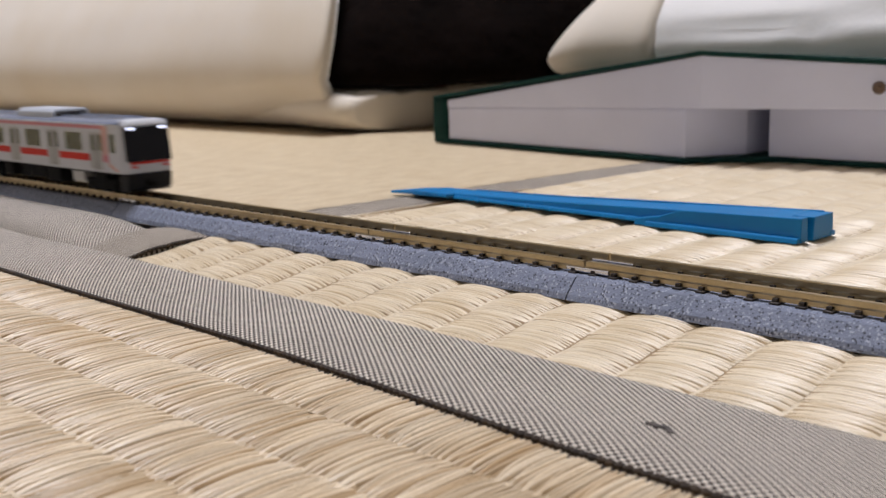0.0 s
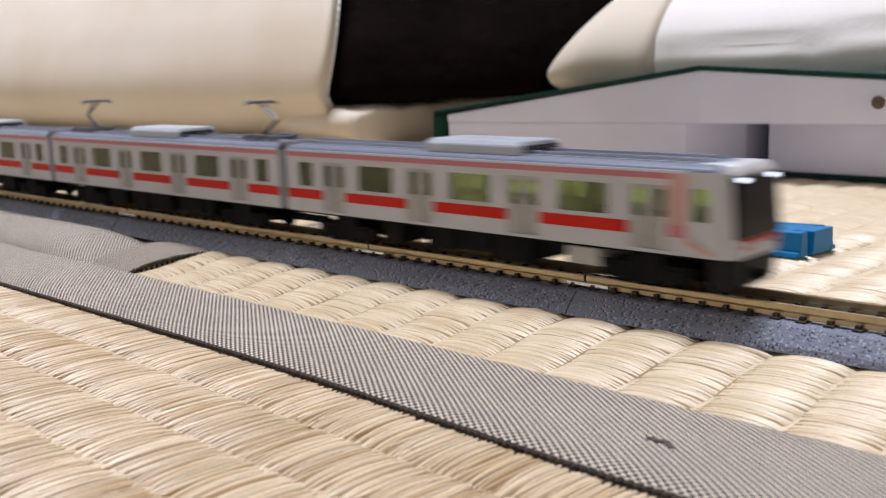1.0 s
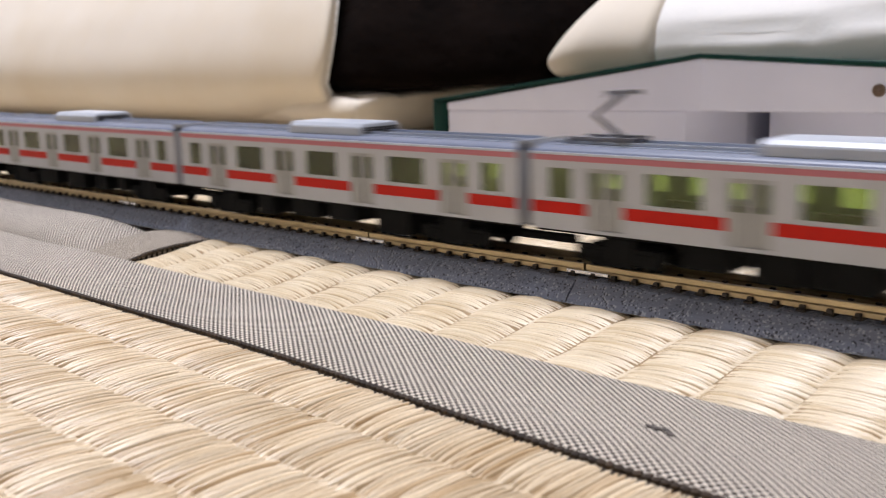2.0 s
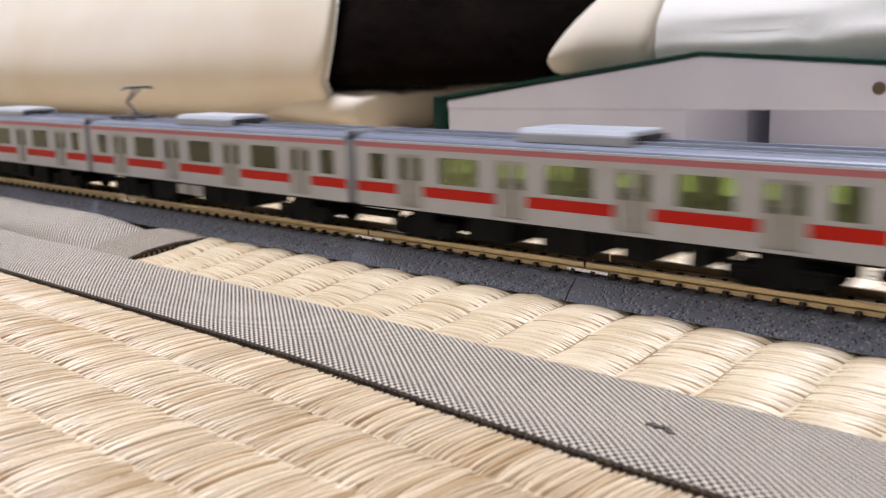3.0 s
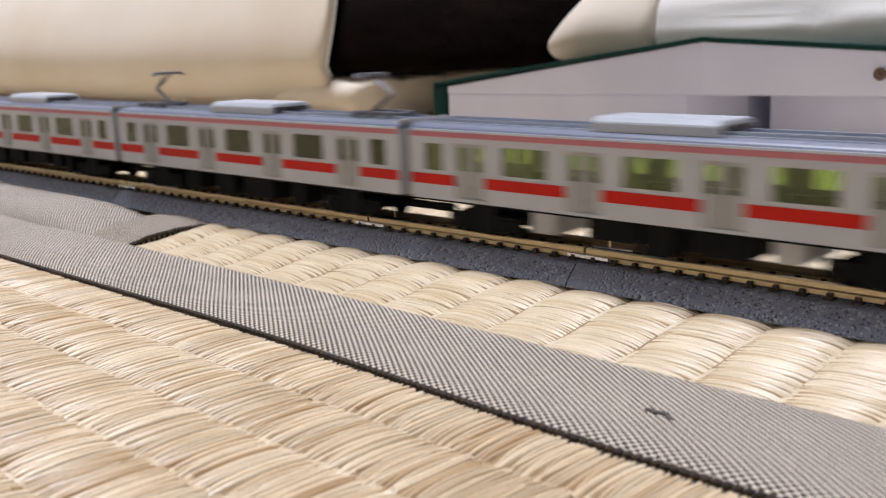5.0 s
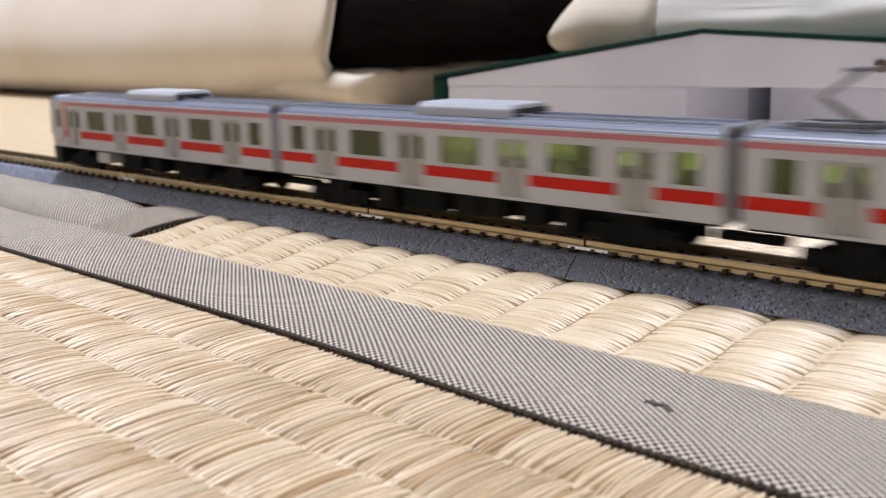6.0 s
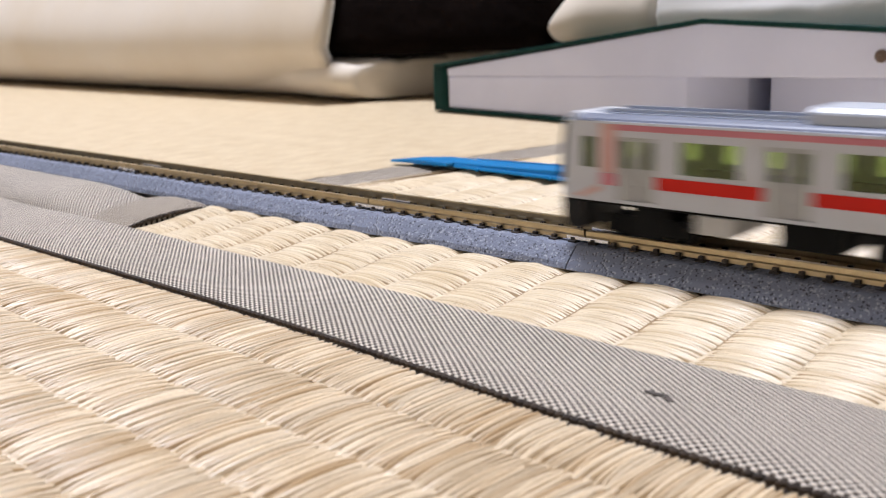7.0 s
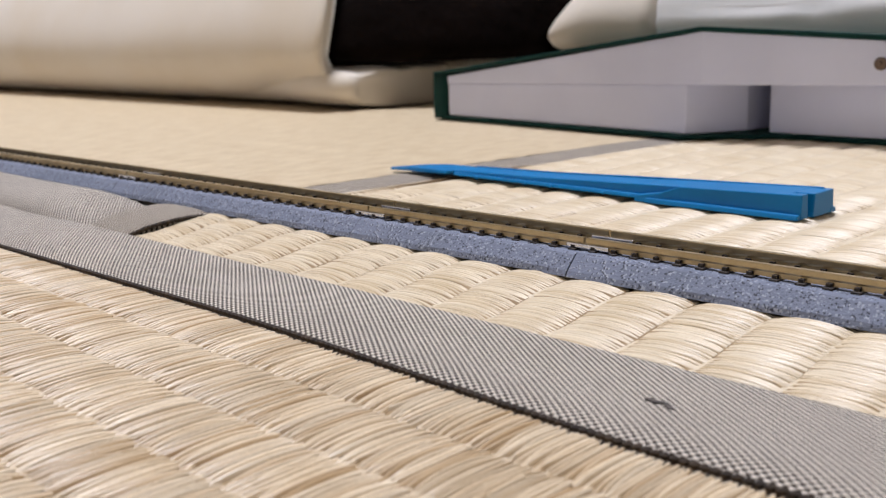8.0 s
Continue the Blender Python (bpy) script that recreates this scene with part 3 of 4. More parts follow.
def train_car(kind_of, pantos, seed):
    """kind_of: 'mid' or 'cab' (cab at +x). Origin on the rail top at the middle of the car."""
    r = random.Random(seed)
    cab = kind_of == "cab"
    words = "silver model train cab car with red stripe and black front" if cab else "silver model commuter train car with red and pink stripes"
    if pantos:
        words = "silver model commuter train car with raised pantographs on its roof"
    car = empty("train_car", words, "model train car", "cars of the model train")
    half = CAR_LEN / 2
    x_front = half - (0.0030 if cab else 0.0)
    holes = []
    doors = X_DOORS
    for c, w in X_WINDOWS:
        if cab and c > 0.05:
            c, w = 0.0595, 0.0036
        holes.append((c - w / 2, c + w / 2, *Z_WIN))
    for c in doors:
        holes.append((c - 0.0044, c + 0.0044, *Z_DOOR))
    for side in (-1, 1):
        turn = pose(0, side * HALF, 0, 0, 0, 0)
        bm = holed_wall(-half, x_front, Z_FLOOR, Z_EAVE, holes, 0.0005)
        if side > 0:
            bmesh.ops.scale(bm, vec=(1, -1, 1), verts=list(bm.verts))
            bmesh.ops.recalc_face_normals(bm, faces=bm.faces)
        # solid part grows towards the inside
        ys = [v.co.y for v in bm.verts]
        shift = -min(ys) if side < 0 else -max(ys)
        bmesh.ops.translate(bm, vec=(0, shift, 0), verts=list(bm.verts))
        wall = part("side_wall", bm, STEEL, car)
        wall.matrix_basis = turn
        inward = -side
        flip = Matrix.Diagonal((1, inward, 1, 1))
        for c, w in X_WINDOWS:
            small = abs(c) > 0.05
            if cab and c > 0.05:
                c = 0.0595
            ob = shared("window_pane", MESH["end_pane" if small else "pane"], wall, Matrix.Translation((c, inward * 0.0003 - 0.0003, Z_WIN[0])))
            if cab and c > 0.05:
                ob.scale = (0.62, 1, 1)
        for c in doors:
            for hand in (-1, 1):
                leaf = shared("door_leaf", MESH["leaf"], wall, Matrix.Translation((c, inward * 0.00045, 0)) @ Matrix.Rotation(0 if hand > 0 else math.pi, 4, "Z"))
                shared("door_pane", MESH["leaf_pane"], leaf)
        cuts = [(-half + 0.0004, doors[0] - 0.0047), *[(a + 0.0047, b - 0.0047) for a, b in zip(doors, doors[1:])], (doors[-1] + 0.0047, (x_front - 0.0080) if cab else half - 0.0004)]
        for a, b in cuts:
            y = side * 0.00008
            part("red_stripe", box(a, b, y - 0.00008, y + 0.00008, *Z_RED), PINK if cab and a > 0.05 else RED, wall)
        part("pink_stripe", box(-half + 0.0004, x_front - (0.0116 if cab else 0.0004), side * 0.00008 - 0.00008, side * 0.00008 + 0.00008, 0.0230, 0.0242), PINK, wall)
        part("gutter", box(-half + 0.0002, x_front - (0.0075 if cab else 0.0002), side * 0.0002 - 0.0003, side * 0.0002 + 0.0003, 0.0243, 0.0248), GUTTER, wall, "rain gutter coloured bright for the highlight along the roof edge")
        if cab:
            y0, y1 = side * 0.00008 - 0.00008, side * 0.00008 + 0.00008
            part("cab_stripe", box(x_front - 0.0116, x_front - 0.0080, y0, y1, 0.0142, 0.0242), PALE_PINK, wall)
            part("cab_stripe", prism([(x_front - 0.0080, 0.0117), (x_front - 0.0080, 0.0104), (x_front - 0.0026, 0.0084), (x_front - 0.0018, 0.0090)], y0, y1, "y"), PALE_PINK, wall)
    roof = shared("roof", MESH["roof"], car, pose(-0.0012, 0, 0) if cab else None)
    if cab:
        roof.scale = (0.965, 1, 1)
        roof.location.x = -0.0024
    for y in (-0.0058, -0.0036, 0.0036, 0.0058):
        shared("roof_rib", MESH["rib"], car, pose(-0.006 if cab else 0, y, Z_TOP - (0.0010 if abs(y) > 0.005 else 0.00035)))
    unit = shared("cooling_unit", MESH["cooler"], car, pose(-0.0008, 0, Z_TOP - 0.0009))
    tagged(unit, "pale grey roof cooling unit")
    # three dark slats at each end stand for the end face's shade
    for end in (-1, 1):
        for k in range(3):
            shared("end_shade", MESH["end_shade"], unit, pose(end * (0.0148 - 0.0001 * k), 0, 0.0008 + 0.0006 * k))
    part("floor_plate", box(-half + 0.0004, x_front - 0.0004, -HALF + 0.0007, HALF - 0.0007, Z_FLOOR - 0.0006, Z_FLOOR + 0.0006), UNDER, car)
    for side in (-1, 1):
        for c in (-0.032, 0.0, 0.032):
            shared("bench_seat", MESH["seat"], car, pose(c, side * 0.0078, Z_FLOOR + 0.0006))
    for end in (-1, 1):
        if cab and end > 0:
            continue
        part("end_wall", box(min(end * half, end * (half - 0.0006)), max(end * half, end * (half - 0.0006)), -HALF + 0.0005, HALF - 0.0005, Z_FLOOR, Z_EAVE + 0.002), STEEL, car)
        shared("gangway", MESH["gangway"], car, Matrix.Translation((end * half, 0, 0)) @ Matrix.Rotation(0 if end > 0 else math.pi, 4, "Z"))
    for c in (-0.046, 0.046):
        b = shared("bogie", MESH["bogie"], car, pose(c, 0, 0))
        for w in (-0.007, 0.007):
            shared("wheelset", MESH["wheelset"], b, pose(w, 0, 0.0029))
    for end in (-1, 1):
        shared("coupler", MESH["coupler"], car, Matrix.Translation((end * (half - 0.003), 0, 0)) @ Matrix.Rotation(0 if end > 0 else math.pi, 4, "Z"))
    x = -0.031
    while x < (0.016 if cab else 0.029):
        w = r.uniform(0.006, 0.014)
        deep = r.uniform(0.0042, 0.0062)
        pale = r.random() < 0.15
        if pale:
            w, deep = min(w, 0.0065), deep * 0.8
        part("underfloor_box", box(x, min(x + w, 0.032), -0.0078, 0.0078, Z_FLOOR - 0.0006 - deep, Z_FLOOR - 0.0004, 0.0003), GEAR if pale else UNDER, car)
        x += w + r.choice((0.0008, 0.0045, 0.0085))
    if cab:
        part("underfloor_box", box(0.0270, 0.0352, -0.0081, 0.0081, 0.0034, Z_FLOOR - 0.0007, 0.0003), GEAR, car)
        build_cab(car, half)
    for x in pantos:
        pantograph(car, x, 1 if x > 0 else -1)
    return car


def build_cab(car, half):
    xf = half - 0.0030
    shell = prism([(xf, Z_FLOOR), (xf + 0.0028, Z_FLOOR), (xf + 0.0030, 0.0125), (xf + 0.0016, 0.0226), (xf - 0.0004, 0.0262), (xf, Z_EAVE)], -HALF, HALF, "y")
    for v in shell.verts:
        if abs(v.co.y) > HALF * 0.9 and v.co.x > xf + 0.0003:
            v.co.y *= 0.86
    bmesh.ops.bevel(shell, geom=list(shell.edges), offset=0.0004, segments=2, profile=0.5, affect="EDGES")
    front = part("cab_front", shell, STEEL, car, "silver cab front")
    glass = prism([(xf + 0.0006, 0.0120), (xf + 0.0034, 0.0120), (xf + 0.0022, 0.0236), (xf + 0.0002, 0.0236)], -HALF * 0.90, HALF * 0.90, "y", 0.0002)
    part("windscreen", glass, BLACK_GLASS, front, "black glass windscreen")
    part("front_stripe", prism([(xf + 0.0026, 0.0112), (xf + 0.00345, 0.0112), (xf + 0.0034, 0.0119), (xf + 0.0026, 0.0119)], -HALF * 0.78, HALF * 0.78, "y"), RED, front)
    visor = prism([(xf - 0.0075, Z_EAVE), (xf - 0.0075, Z_TOP - 0.0006), (xf - 0.003, Z_TOP - 0.0004), (xf + 0.0010, 0.0262), (xf + 0.0022, 0.0243), (xf + 0.0016, 0.0238)], -HALF * 0.97, HALF * 0.97, "y")
    for v in visor.verts:
        if v.co.z > 0.026 and abs(v.co.y) > 0.005:
            v.co.y *= 0.72
        elif v.co.x > xf and abs(v.co.y) > 0.005:
            v.co.y *= 0.90
    bmesh.ops.bevel(visor, geom=list(visor.edges), offset=0.0005, segments=2, profile=0.5, affect="EDGES")
    part("cab_roof", visor, UNIT, car, "glossy silver cab roof", True)
    for sgn in (-1, 1):
        for i in range(3):
            y = sgn * (0.0072 - i * 0.0011)
            part("headlight", box(xf + 0.0016, xf + 0.0024, y - 0.00040, y + 0.00040, 0.0228, 0.0236, 0.0001), LED, front)
        part("tail_lamp", box(xf + 0.0029, xf + 0.0032, sgn * 0.0060 - 0.0012, sgn * 0.0060 + 0.0012, 0.0099, 0.0106, 0.0001), RED, front)
    skirt = prism([(xf - 0.0036, Z_FLOOR - 0.0002), (xf + 0.0026, Z_FLOOR - 0.0002), (xf + 0.0022, 0.0030), (xf + 0.0010, 0.0016), (xf - 0.0030, 0.0016)], -HALF * 0.90, HALF * 0.90, "y", 0.0003)
    part("skirt", skirt, SKIRT, front, "black skirt under the cab")


# the train's front along the track: seconds, metres
FRONT = [(0.0, -0.2009), (0.5, -0.0905), (1.0, 0.0217), (1.5, 0.1340), (2.2, 0.2905), (3.0, 0.4660), (3.5, 0.5737), (4.0, 0.6820), (4.5, 0.7912), (5.2, 0.9460), (6.0, 1.1274),
         (6.5, 1.2445), (7.0, 1.3622), (7.5, 1.4810), (8.0, 1.6000)]
CARS = []
PANTO_CARS = {1: (-0.0535, 0.0525), 4: (-0.0535,), 7: (-0.0535, 0.0525)}
for i in range(10):
    CARS.append(train_car("cab" if i in (0, 9) else "mid", PANTO_CARS.get(i, ()), 100 + i))


def motions():
    for i, car in enumerate(CARS):
        turned = 180 if i == 9 else 0
        rows = []
        for t, s in FRONT:
            c = s - CAR_LEN / 2 - i * PITCH_CAR
            rows.append((t, TRACK @ pose(c, MID, RAIL_TOP, 0, 0, turned)))
        walk(car, rows)


# ---------- blue rerailing ramp ----------
def rerailer():
    th = empty("rerailer", "long bright blue plastic rerailing ramp lying on the mat", "model tool")
    th.matrix_world = pose(-0.2851, 0.2585, 0.0004, 0, 0, -1.7)
    L = 0.1567

    def loft(rings):
        bm = bmesh.new()
        rows = [[bm.verts.new(p) for p in ring] for ring in rings]
        for a, b in zip(rows, rows[1:]):
            for i in range(len(a)):
                bm.faces.new((a[i], a[(i + 1) % len(a)], b[(i + 1) % len(a)], b[i]))
        bm.faces.new(rows[0])
        bm.faces.new(rows[-1])
        bmesh.ops.recalc_face_normals(bm, faces=bm.faces)
        bmesh.ops.bevel(bm, geom=list(bm.edges), offset=0.0003, segments=2, profile=0.5, affect="EDGES")
        return bm

    def ring(x, y0, y1, z0, z1):
        return [(x * 1.069, y * 1.2, z * 1.02) for x, y, z in ((x, y0, z0), (x, y1, z0), (x, y1 - 0.0004, z1), (x, y0 + 0.0004, z1))]

    part("tip", loft([ring(0.0, 0.0010, 0.0028, 0.0, 0.0008), ring(0.012, -0.0004, 0.0075, 0.0006, 0.0021), ring(0.022, -0.0020, 0.0100, 0.0010, 0.0026), ring(0.0325, -0.0022, 0.0100, 0.0014, 0.0026), ring(0.0335, 0.0, 0.0100, 0.0014, 0.0026)]), BLUE, th)
    part("deck", loft([ring(0.0325, 0.0004, 0.0096, 0.0014, 0.0026), ring(0.070, 0.0004, 0.0100, 0.0014, 0.0034), ring(0.106, 0.0006, 0.0110, 0.0016, 0.0047), ring(L - 0.004, 0.0006, 0.0132, 0.0020, 0.0064)]), BLUE, th)
    part("lower_strip", loft([ring(0.034, -0.0006, 0.0010, 0.0010, 0.0019), ring(0.108, -0.0010, 0.0012, 0.0008, 0.0020)]), BLUE, th)
    for x in (0.045, 0.066, 0.076, 0.096, 0.105):
        part("stud", loft([ring(x, -0.0012, 0.0006, 0.0008, 0.0017), ring(x + 0.0012, -0.0012, 0.0006, 0.0008, 0.0017)]), BLUE, th)
    part("front_rail", loft([ring(0.108, -0.0016, 0.0020, 0.0, 0.0018), ring(0.116, -0.0014, 0.0022, 0.0, 0.0032), ring(0.122, -0.0004, 0.0022, 0.0, 0.0054), ring(L + 0.0005, -0.0006, 0.0030, 0.0, 0.0066)]), BLUE, th)
    part("foot_ledge", loft([ring(0.112, -0.0022, 0.0004, 0.0, 0.0014), ring(L + 0.0003, -0.0020, 0.0004, 0.0, 0.0014)]), BLUE, th)
    part("back_rail", loft([ring(0.034, 0.0092, 0.0104, 0.0, 0.0029), ring(0.070, 0.0098, 0.0112, 0.0, 0.0037), ring(0.106, 0.0106, 0.0124, 0.0, 0.0051), ring(L - 0.001, 0.0118, 0.0138, 0.0, 0.0067)]), BLUE, th)
    part("end_block", loft([ring(L - 0.010, 0.0040, 0.0134, 0.0, 0.0062), ring(L + 0.0012, 0.0042, 0.0140, 0.0, 0.0064)]), BLUE, th)
    part("end_foot", loft([ring(L - 0.006, 0.0120, 0.0150, 0.0, 0.0014), ring(L + 0.0014, 0.0120, 0.0150, 0.0, 0.0014)]), BLUE, th)


rerailer()

# ---------- green book-type storage case ----------
def quad_prism(foot, z_of_low, z_of_high, bevel=0.0006):
    """A block on a plan outline; the lower and upper heights may vary from corner to corner."""
    bm = bmesh.new()
    lo = [bm.verts.new((x, y, z_of_low(i))) for i, (x, y) in enumerate(foot)]
    hi = [bm.verts.new((x, y, z_of_high(i))) for i, (x, y) in enumerate(foot)]
    k = len(foot)
    for i in range(k):
        bm.faces.new((lo[i], lo[(i + 1) % k], hi[(i + 1) % k], hi[i]))
    bm.faces.new(lo)
    bm.faces.new(hi)
    bmesh.ops.recalc_face_normals(bm, faces=bm.faces)
    if bevel:
        bmesh.ops.bevel(bm, geom=list(bm.edges), offset=bevel, segments=2, profile=0.5, affect="EDGES")
    return bm


def storage_case():
    th = empty("storage_case", "white card storage case with dark green covers, lid not quite shut", "storage case")
    part("bottom_cover", quad_prism([(-0.432, 0.4310), (-0.2445, 0.4036), (-0.2080, 0.4285), (0.020, 0.4185), (0.040, 0.58), (-0.405, 0.60)], lambda i: 0.0003, lambda i: 0.0025), GREEN, th)
    part("lower_tray", quad_prism([(-0.4190, 0.4307), (-0.2447, 0.4056), (-0.2280, 0.432), (-0.215, 0.56), (-0.400, 0.58)], lambda i: 0.0026, lambda i: (0.0207, 0.0250, 0.0250, 0.0250, 0.0207)[i]), WHITE_CARD, th)
    part("side_tray", quad_prism([(-0.2165, 0.4305), (0.015, 0.4205), (0.030, 0.57), (-0.205, 0.56)], lambda i: 0.0026, lambda i: 0.0246), WHITE_CARD, th)
    top = [(-0.4190, 0.4300), (-0.2355, 0.4030), (0.015, 0.4600), (0.030, 0.57), (-0.400, 0.58)]
    zt = (0.0253, 0.0487, 0.0305, 0.0264, 0.0253)
    part("lid_tray", quad_prism(top, lambda i: (0.0209, 0.0252, 0.0248, 0.0249, 0.0209)[i], lambda i: zt[i]), WHITE_CARD, th)
    part("lid_cover", quad_prism([(-0.430, 0.4290), (-0.2355, 0.4012), (0.020, 0.4585), (0.035, 0.59), (-0.408, 0.60)], lambda i: zt[i] + 0.0002, lambda i: zt[i] + 0.0022), GREEN, th)
    part("spine", quad_prism([(-0.4330, 0.4302), (-0.4195, 0.4288), (-0.3990, 0.60), (-0.4090, 0.60)], lambda i: 0.0006, lambda i: 0.0274, 0.0034), GREEN, th, "dark green spine")
    sn = bmesh.new()
    bmesh.ops.create_cone(sn, cap_ends=True, segments=20, radius1=0.0027, radius2=0.0022, depth=0.0014, matrix=Matrix.Translation((-0.1636, 0.4186, 0.0340)) @ Matrix.Rotation(0.224, 4, "Z") @ Matrix.Rotation(math.pi / 2, 4, "X"))
    snap = part("snap", sn, SNAP, th, "small round brown snap fastener")
    cap = bmesh.new()
    bmesh.ops.create_uvsphere(cap, u_segments=12, v_segments=6, radius=0.0010, matrix=Matrix.Translation((-0.1635, 0.4178, 0.0341)))
    part("snap_stud", cap, SNAP, snap, "dull stud in the middle of the snap", True)


storage_case()

# ---------- bedding ----------
def padded_roll(x0, x1, profile, seed, wave=0.003, r0=0.02, r1=0.02, push=None, step=0.006):
    """Padded cloth drawn along x over an open profile (y, z), its ends rounded in, its face swelling and sagging.
    push(x, y, z) gives a further offset."""
    fine = []
    for (ya, za), (yb, zb) in zip(profile, profile[1:]):
        k = max(1, round(math.hypot(yb - ya, zb - za) / step))
        fine += [(ya + (yb - ya) * i / k, za + (zb - za) * i / k) for i in range(k)]
    fine.append(profile[-1])
    for _ in range(4):
        fine = [fine[0]] + [((a[0] + 2 * b[0] + c[0]) / 4, (a[1] + 2 * b[1] + c[1]) / 4) for a, b, c in zip(fine, fine[1:], fine[2:])] + [fine[-1]]
    cy = max(p[0] for p in fine) * 0.35 + min(p[0] for p in fine) * 0.65
    cz = sum(p[1] for p in fine) / len(fine)
    us = span(x0, x1, step * 1.6)
    us = sorted(set(us + [x0 + r0 * f for f in (0.02, 0.06, 0.15, 0.3, 0.5, 0.75)] + [x1 - r1 * f for f in (0.02, 0.06, 0.15, 0.3, 0.5, 0.75)]))
    off = Vector((seed * 3.1, seed * 1.7, seed * 0.9))

    def place(u, j):
        y, z = fine[j]
        k = 1.0
        for edge, r in ((u - x0, r0), (x1 - u, r1)):
            if edge < r:
                q = 1 - edge / r
                k = min(k, 0.72 + 0.28 * math.sqrt(max(0.0, 1 - q * q)))
        y, z = cy + (y - cy) * k, (cz + (z - cz) * k if z > cz else z)
        p = Vector((u, y, z))
        d = wave * noise.noise((p + off) * 9) + 0.12 * wave * noise.noise((p + off) * 24)
        if z < 0.004:
            d *= 0.2
        p = p + Vector((0, -d, d * 0.4))
        if push:
            p = p + Vector(push(u, y, z))
        return (p.x, p.y, max(p.z, profile[0][1] if z < 0.01 else p.z))

    bm = sheet(lambda u, j: place(u, int(j)), us, list(range(len(fine))))
    bm.verts.ensure_lookup_table()
    k = len(us)
    padded_roll.columns = k
    for i in (0, k - 1):
        try:
            bm.faces.new([bm.verts[j * k + i] for j in range(len(fine))])
        except ValueError:
            pass
    bmesh.ops.recalc_face_normals(bm, faces=bm.faces)
    return bm


def gauss(d, w):
    return math.exp(-(d / w) ** 2)


mattress = tagged(new("mattress"), "thin off-white futon mattress spread on the mats", "mattress")
part("mattress_pad", padded_roll(-0.60, 0.6, [(0.560, 0.0005), (0.540, 0.005), (0.531, 0.015), (0.533, 0.026), (0.542, 0.0325), (0.56, 0.0345), (0.95, 0.035), (1.25, 0.033), (1.27, 0.0005)], 1, 0.002), FUTON, mattress, smooth=True)


def corner_push(x, y, z):
    """The layer swells forward to its end, which is pinched at two stitches."""
    out = 1 / (1 + math.exp(-(x + 0.585) / 0.012))
    end = 1 / (1 + math.exp(-(x + 0.545) / 0.006))
    pinch = (0.006 * gauss(y - 0.456, 0.007) + 0.005 * gauss(y - 0.494, 0.007)) * end
    return (-pinch, 0.012 * (1 - out), -pinch * 0.35 if z > 0.012 else 0)


part("lower_layer", padded_roll(-0.9, -0.522, [(0.64, 0.0005), (0.56, 0.0008), (0.49, 0.001), (0.452, 0.002), (0.436, 0.007), (0.429, 0.014), (0.431, 0.022), (0.441, 0.027), (0.475, 0.0295), (0.55, 0.0298), (0.64, 0.0295)], 8, 0.0015, r1=0.020, push=corner_push), FUTON, mattress, "lower padded layer with a stitched end", smooth=True)


def futon_push(x, y, z):
    """The end slants back from the front, and leans out as it rises."""
    end = 1 / (1 + math.exp(-(x + 0.62) / 0.02))
    return (-(y - 0.424) * 1.3 * end + max(-0.015, z - 0.038) * (0.3 if z > 0.038 else 0.1) * end, 0.009 * end * min(1.0, max(0.0, (0.036 - z) / 0.014)), 0)


LEFT_FUTON = [(0.51, 0.0005), (0.465, 0.002), (0.439, 0.010), (0.427, 0.024), (0.424, 0.042), (0.428, 0.062), (0.440, 0.09), (0.463, 0.125), (0.50, 0.165), (0.56, 0.205), (0.66, 0.23), (0.80, 0.23), (0.82, 0.036)]
folded = tagged(new("folded_futon"), "thick cream folded futon lying beside the track", "futon")
cover = part("cover", padded_roll(-1.6, -0.5205, LEFT_FUTON, 2, 0.003, r1=0.016, push=futon_push), FUTON, folded, smooth=True)
# whiter piping than the cover: the end fold's highlight, put into colour
rim = [v.co.copy() for v in cover.data.vertices][padded_roll.columns - 4::padded_roll.columns]
welt = bmesh.new()
for a, b in zip(rim[4:], rim[5:]):
    if (b - a).length > 1e-5:
        rod(welt, a, b + (b - a) * 0.15, 0.0019, 8)
part("piping", welt, FUTON_WHITE, folded, "sewn piping whitened as the highlight along the futon's end", smooth=True)

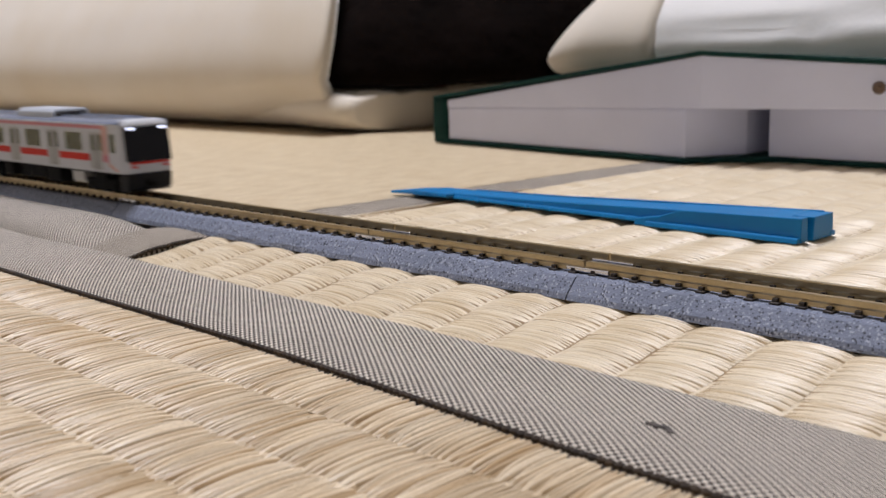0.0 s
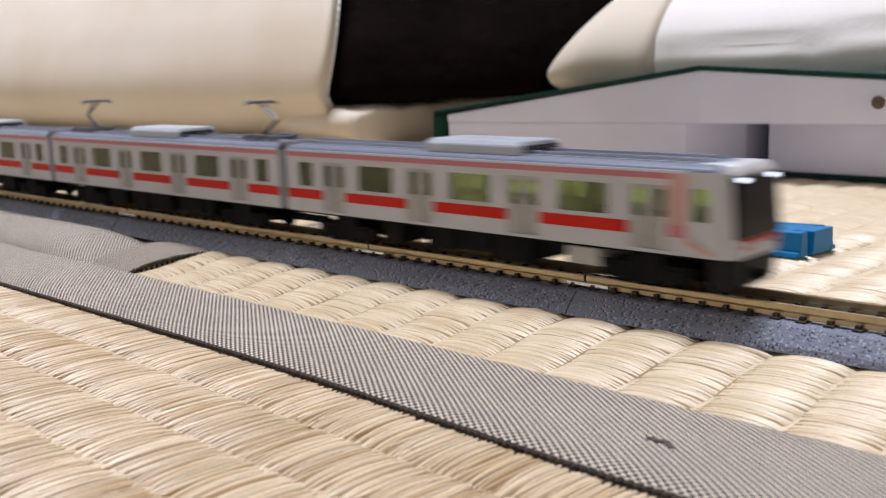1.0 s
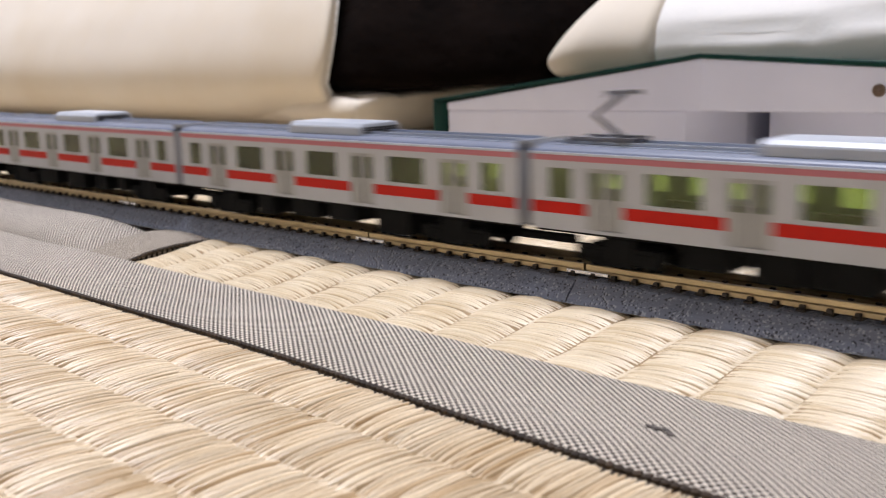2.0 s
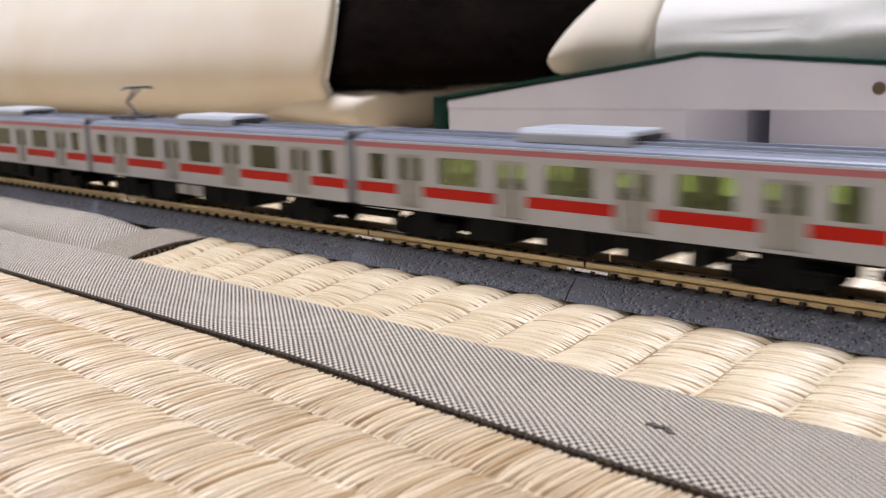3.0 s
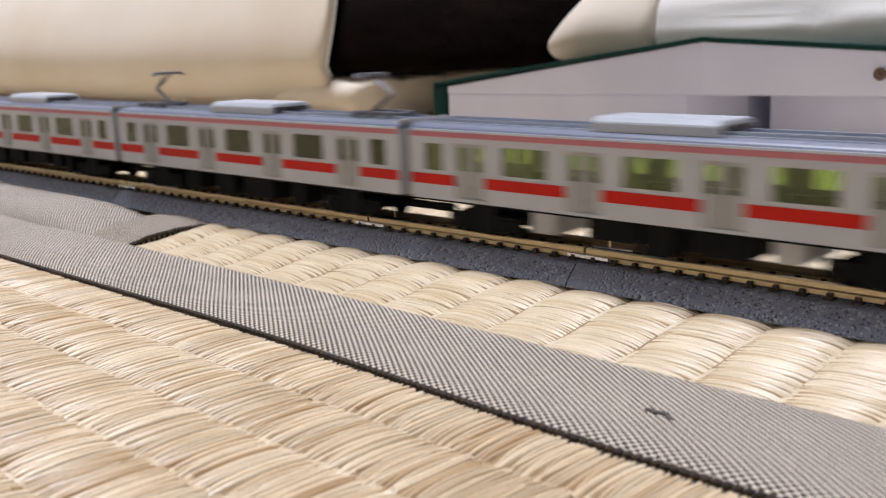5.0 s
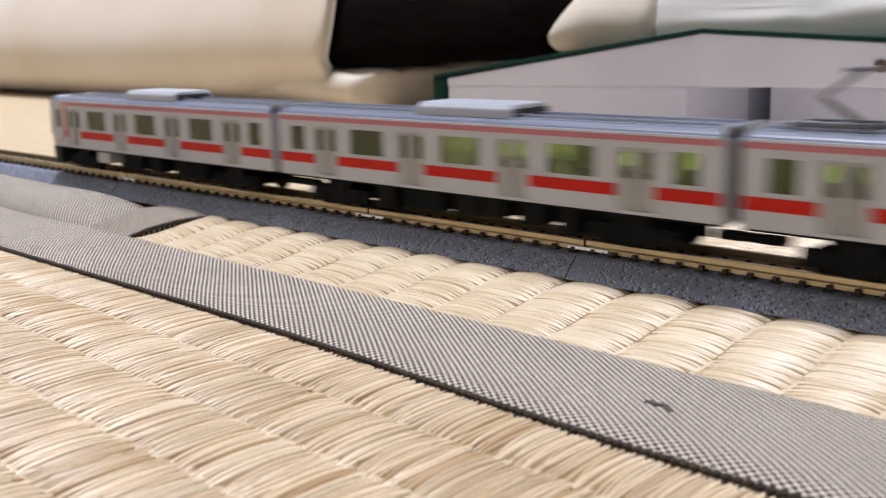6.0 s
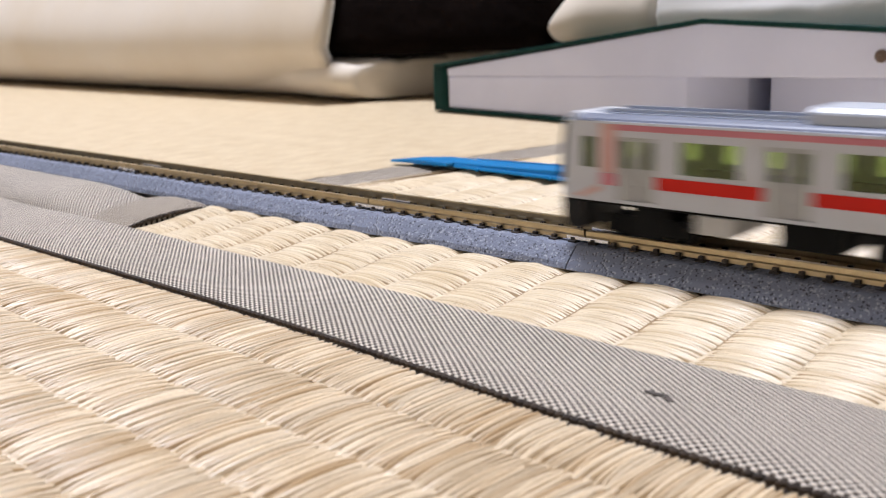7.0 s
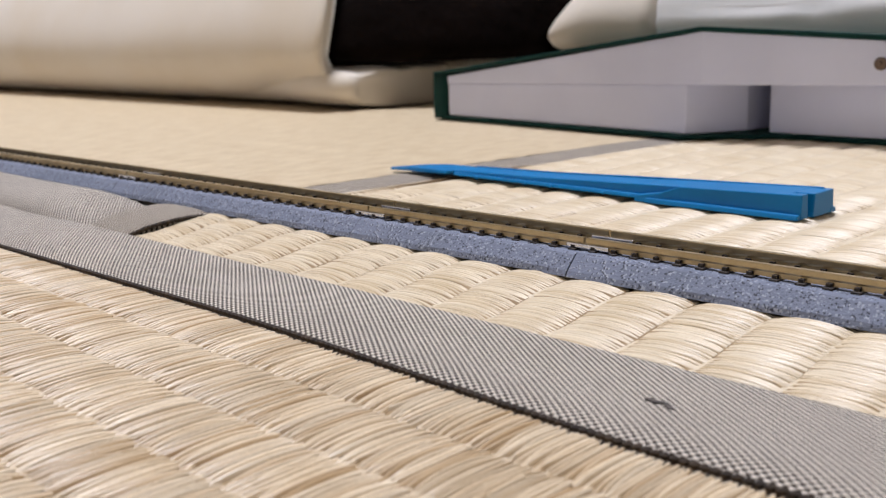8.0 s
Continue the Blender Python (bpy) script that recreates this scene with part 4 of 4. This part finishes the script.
RIGHT_FUTON = [(0.59, 0.0345), (0.552, 0.035), (0.536, 0.040), (0.530, 0.049), (0.532, 0.062), (0.543, 0.08), (0.565, 0.10), (0.61, 0.122), (0.69, 0.13), (0.86, 0.13), (0.89, 0.0355)]


def quilt_push(x, y, z):
    """Stitch lines: one level along the front, one slanting down from it."""
    g = 0.0032 * gauss(z - (0.0640 + 0.005 * math.sin((x + 0.25) * 12)), 0.0026)
    if z < 0.064:
        g = max(g, 0.0032 * gauss(x + 0.2622 - (z - 0.0396) * 1.05, 0.0030))
    return (0, g, -0.4 * g)


rolled = tagged(new("rolled_futon"), "plump white quilted futon with a beige end cover", "futon")
part("end_cover", padded_roll(-0.448, -0.347, RIGHT_FUTON, 3, 0.003, r0=0.050, r1=0.004, push=lambda x, y, z: (max(0.0, z - 0.047) * 0.95 * max(0.0, 1 - (x + 0.448) / 0.10), 0, 0)), FUTON, rolled, "beige cloth end cover", smooth=True)
part("quilt", padded_roll(-0.3495, 0.55, [(y - 0.0025, z + (0.0015 if z > 0.036 else 0)) for y, z in RIGHT_FUTON], 5, 0.003, r0=0.010, push=quilt_push), FUTON_WHITE, rolled, "white quilted cotton", smooth=True)


def blanket_push(x, y, z):
    return (0, max(0.0, x + 0.54) * 1.0 + max(0.0, x + 0.452) * 2.2, 0)


tagged(part("dark_blanket", padded_roll(-0.95, -0.34, [(0.560, 0.0306), (0.458, 0.0306), (0.444, 0.036), (0.456, 0.07), (0.530, 0.13), (0.56, 0.21), (0.59, 0.31), (0.66, 0.35), (0.76, 0.31), (0.78, 0.0345)], 6, 0.006, push=blanket_push), DARK_CLOTH, smooth=True), "dark brown blanket heaped between the futons", "blanket")

# ---------- ceiling lamp ----------
lamp = empty("ceiling_lamp", "round white ceiling lamp, switched on", "ceiling lamp")
lb = bmesh.new()
bmesh.ops.create_cone(lb, cap_ends=True, segments=40, radius1=0.29, radius2=0.25, depth=0.07, matrix=Matrix.Translation((LAMP_PLACE[0], LAMP_PLACE[1], H_ROOM - 0.037)))
part("diffuser", lb, LAMP_GLOW, lamp, "glowing white diffuser")

motions()
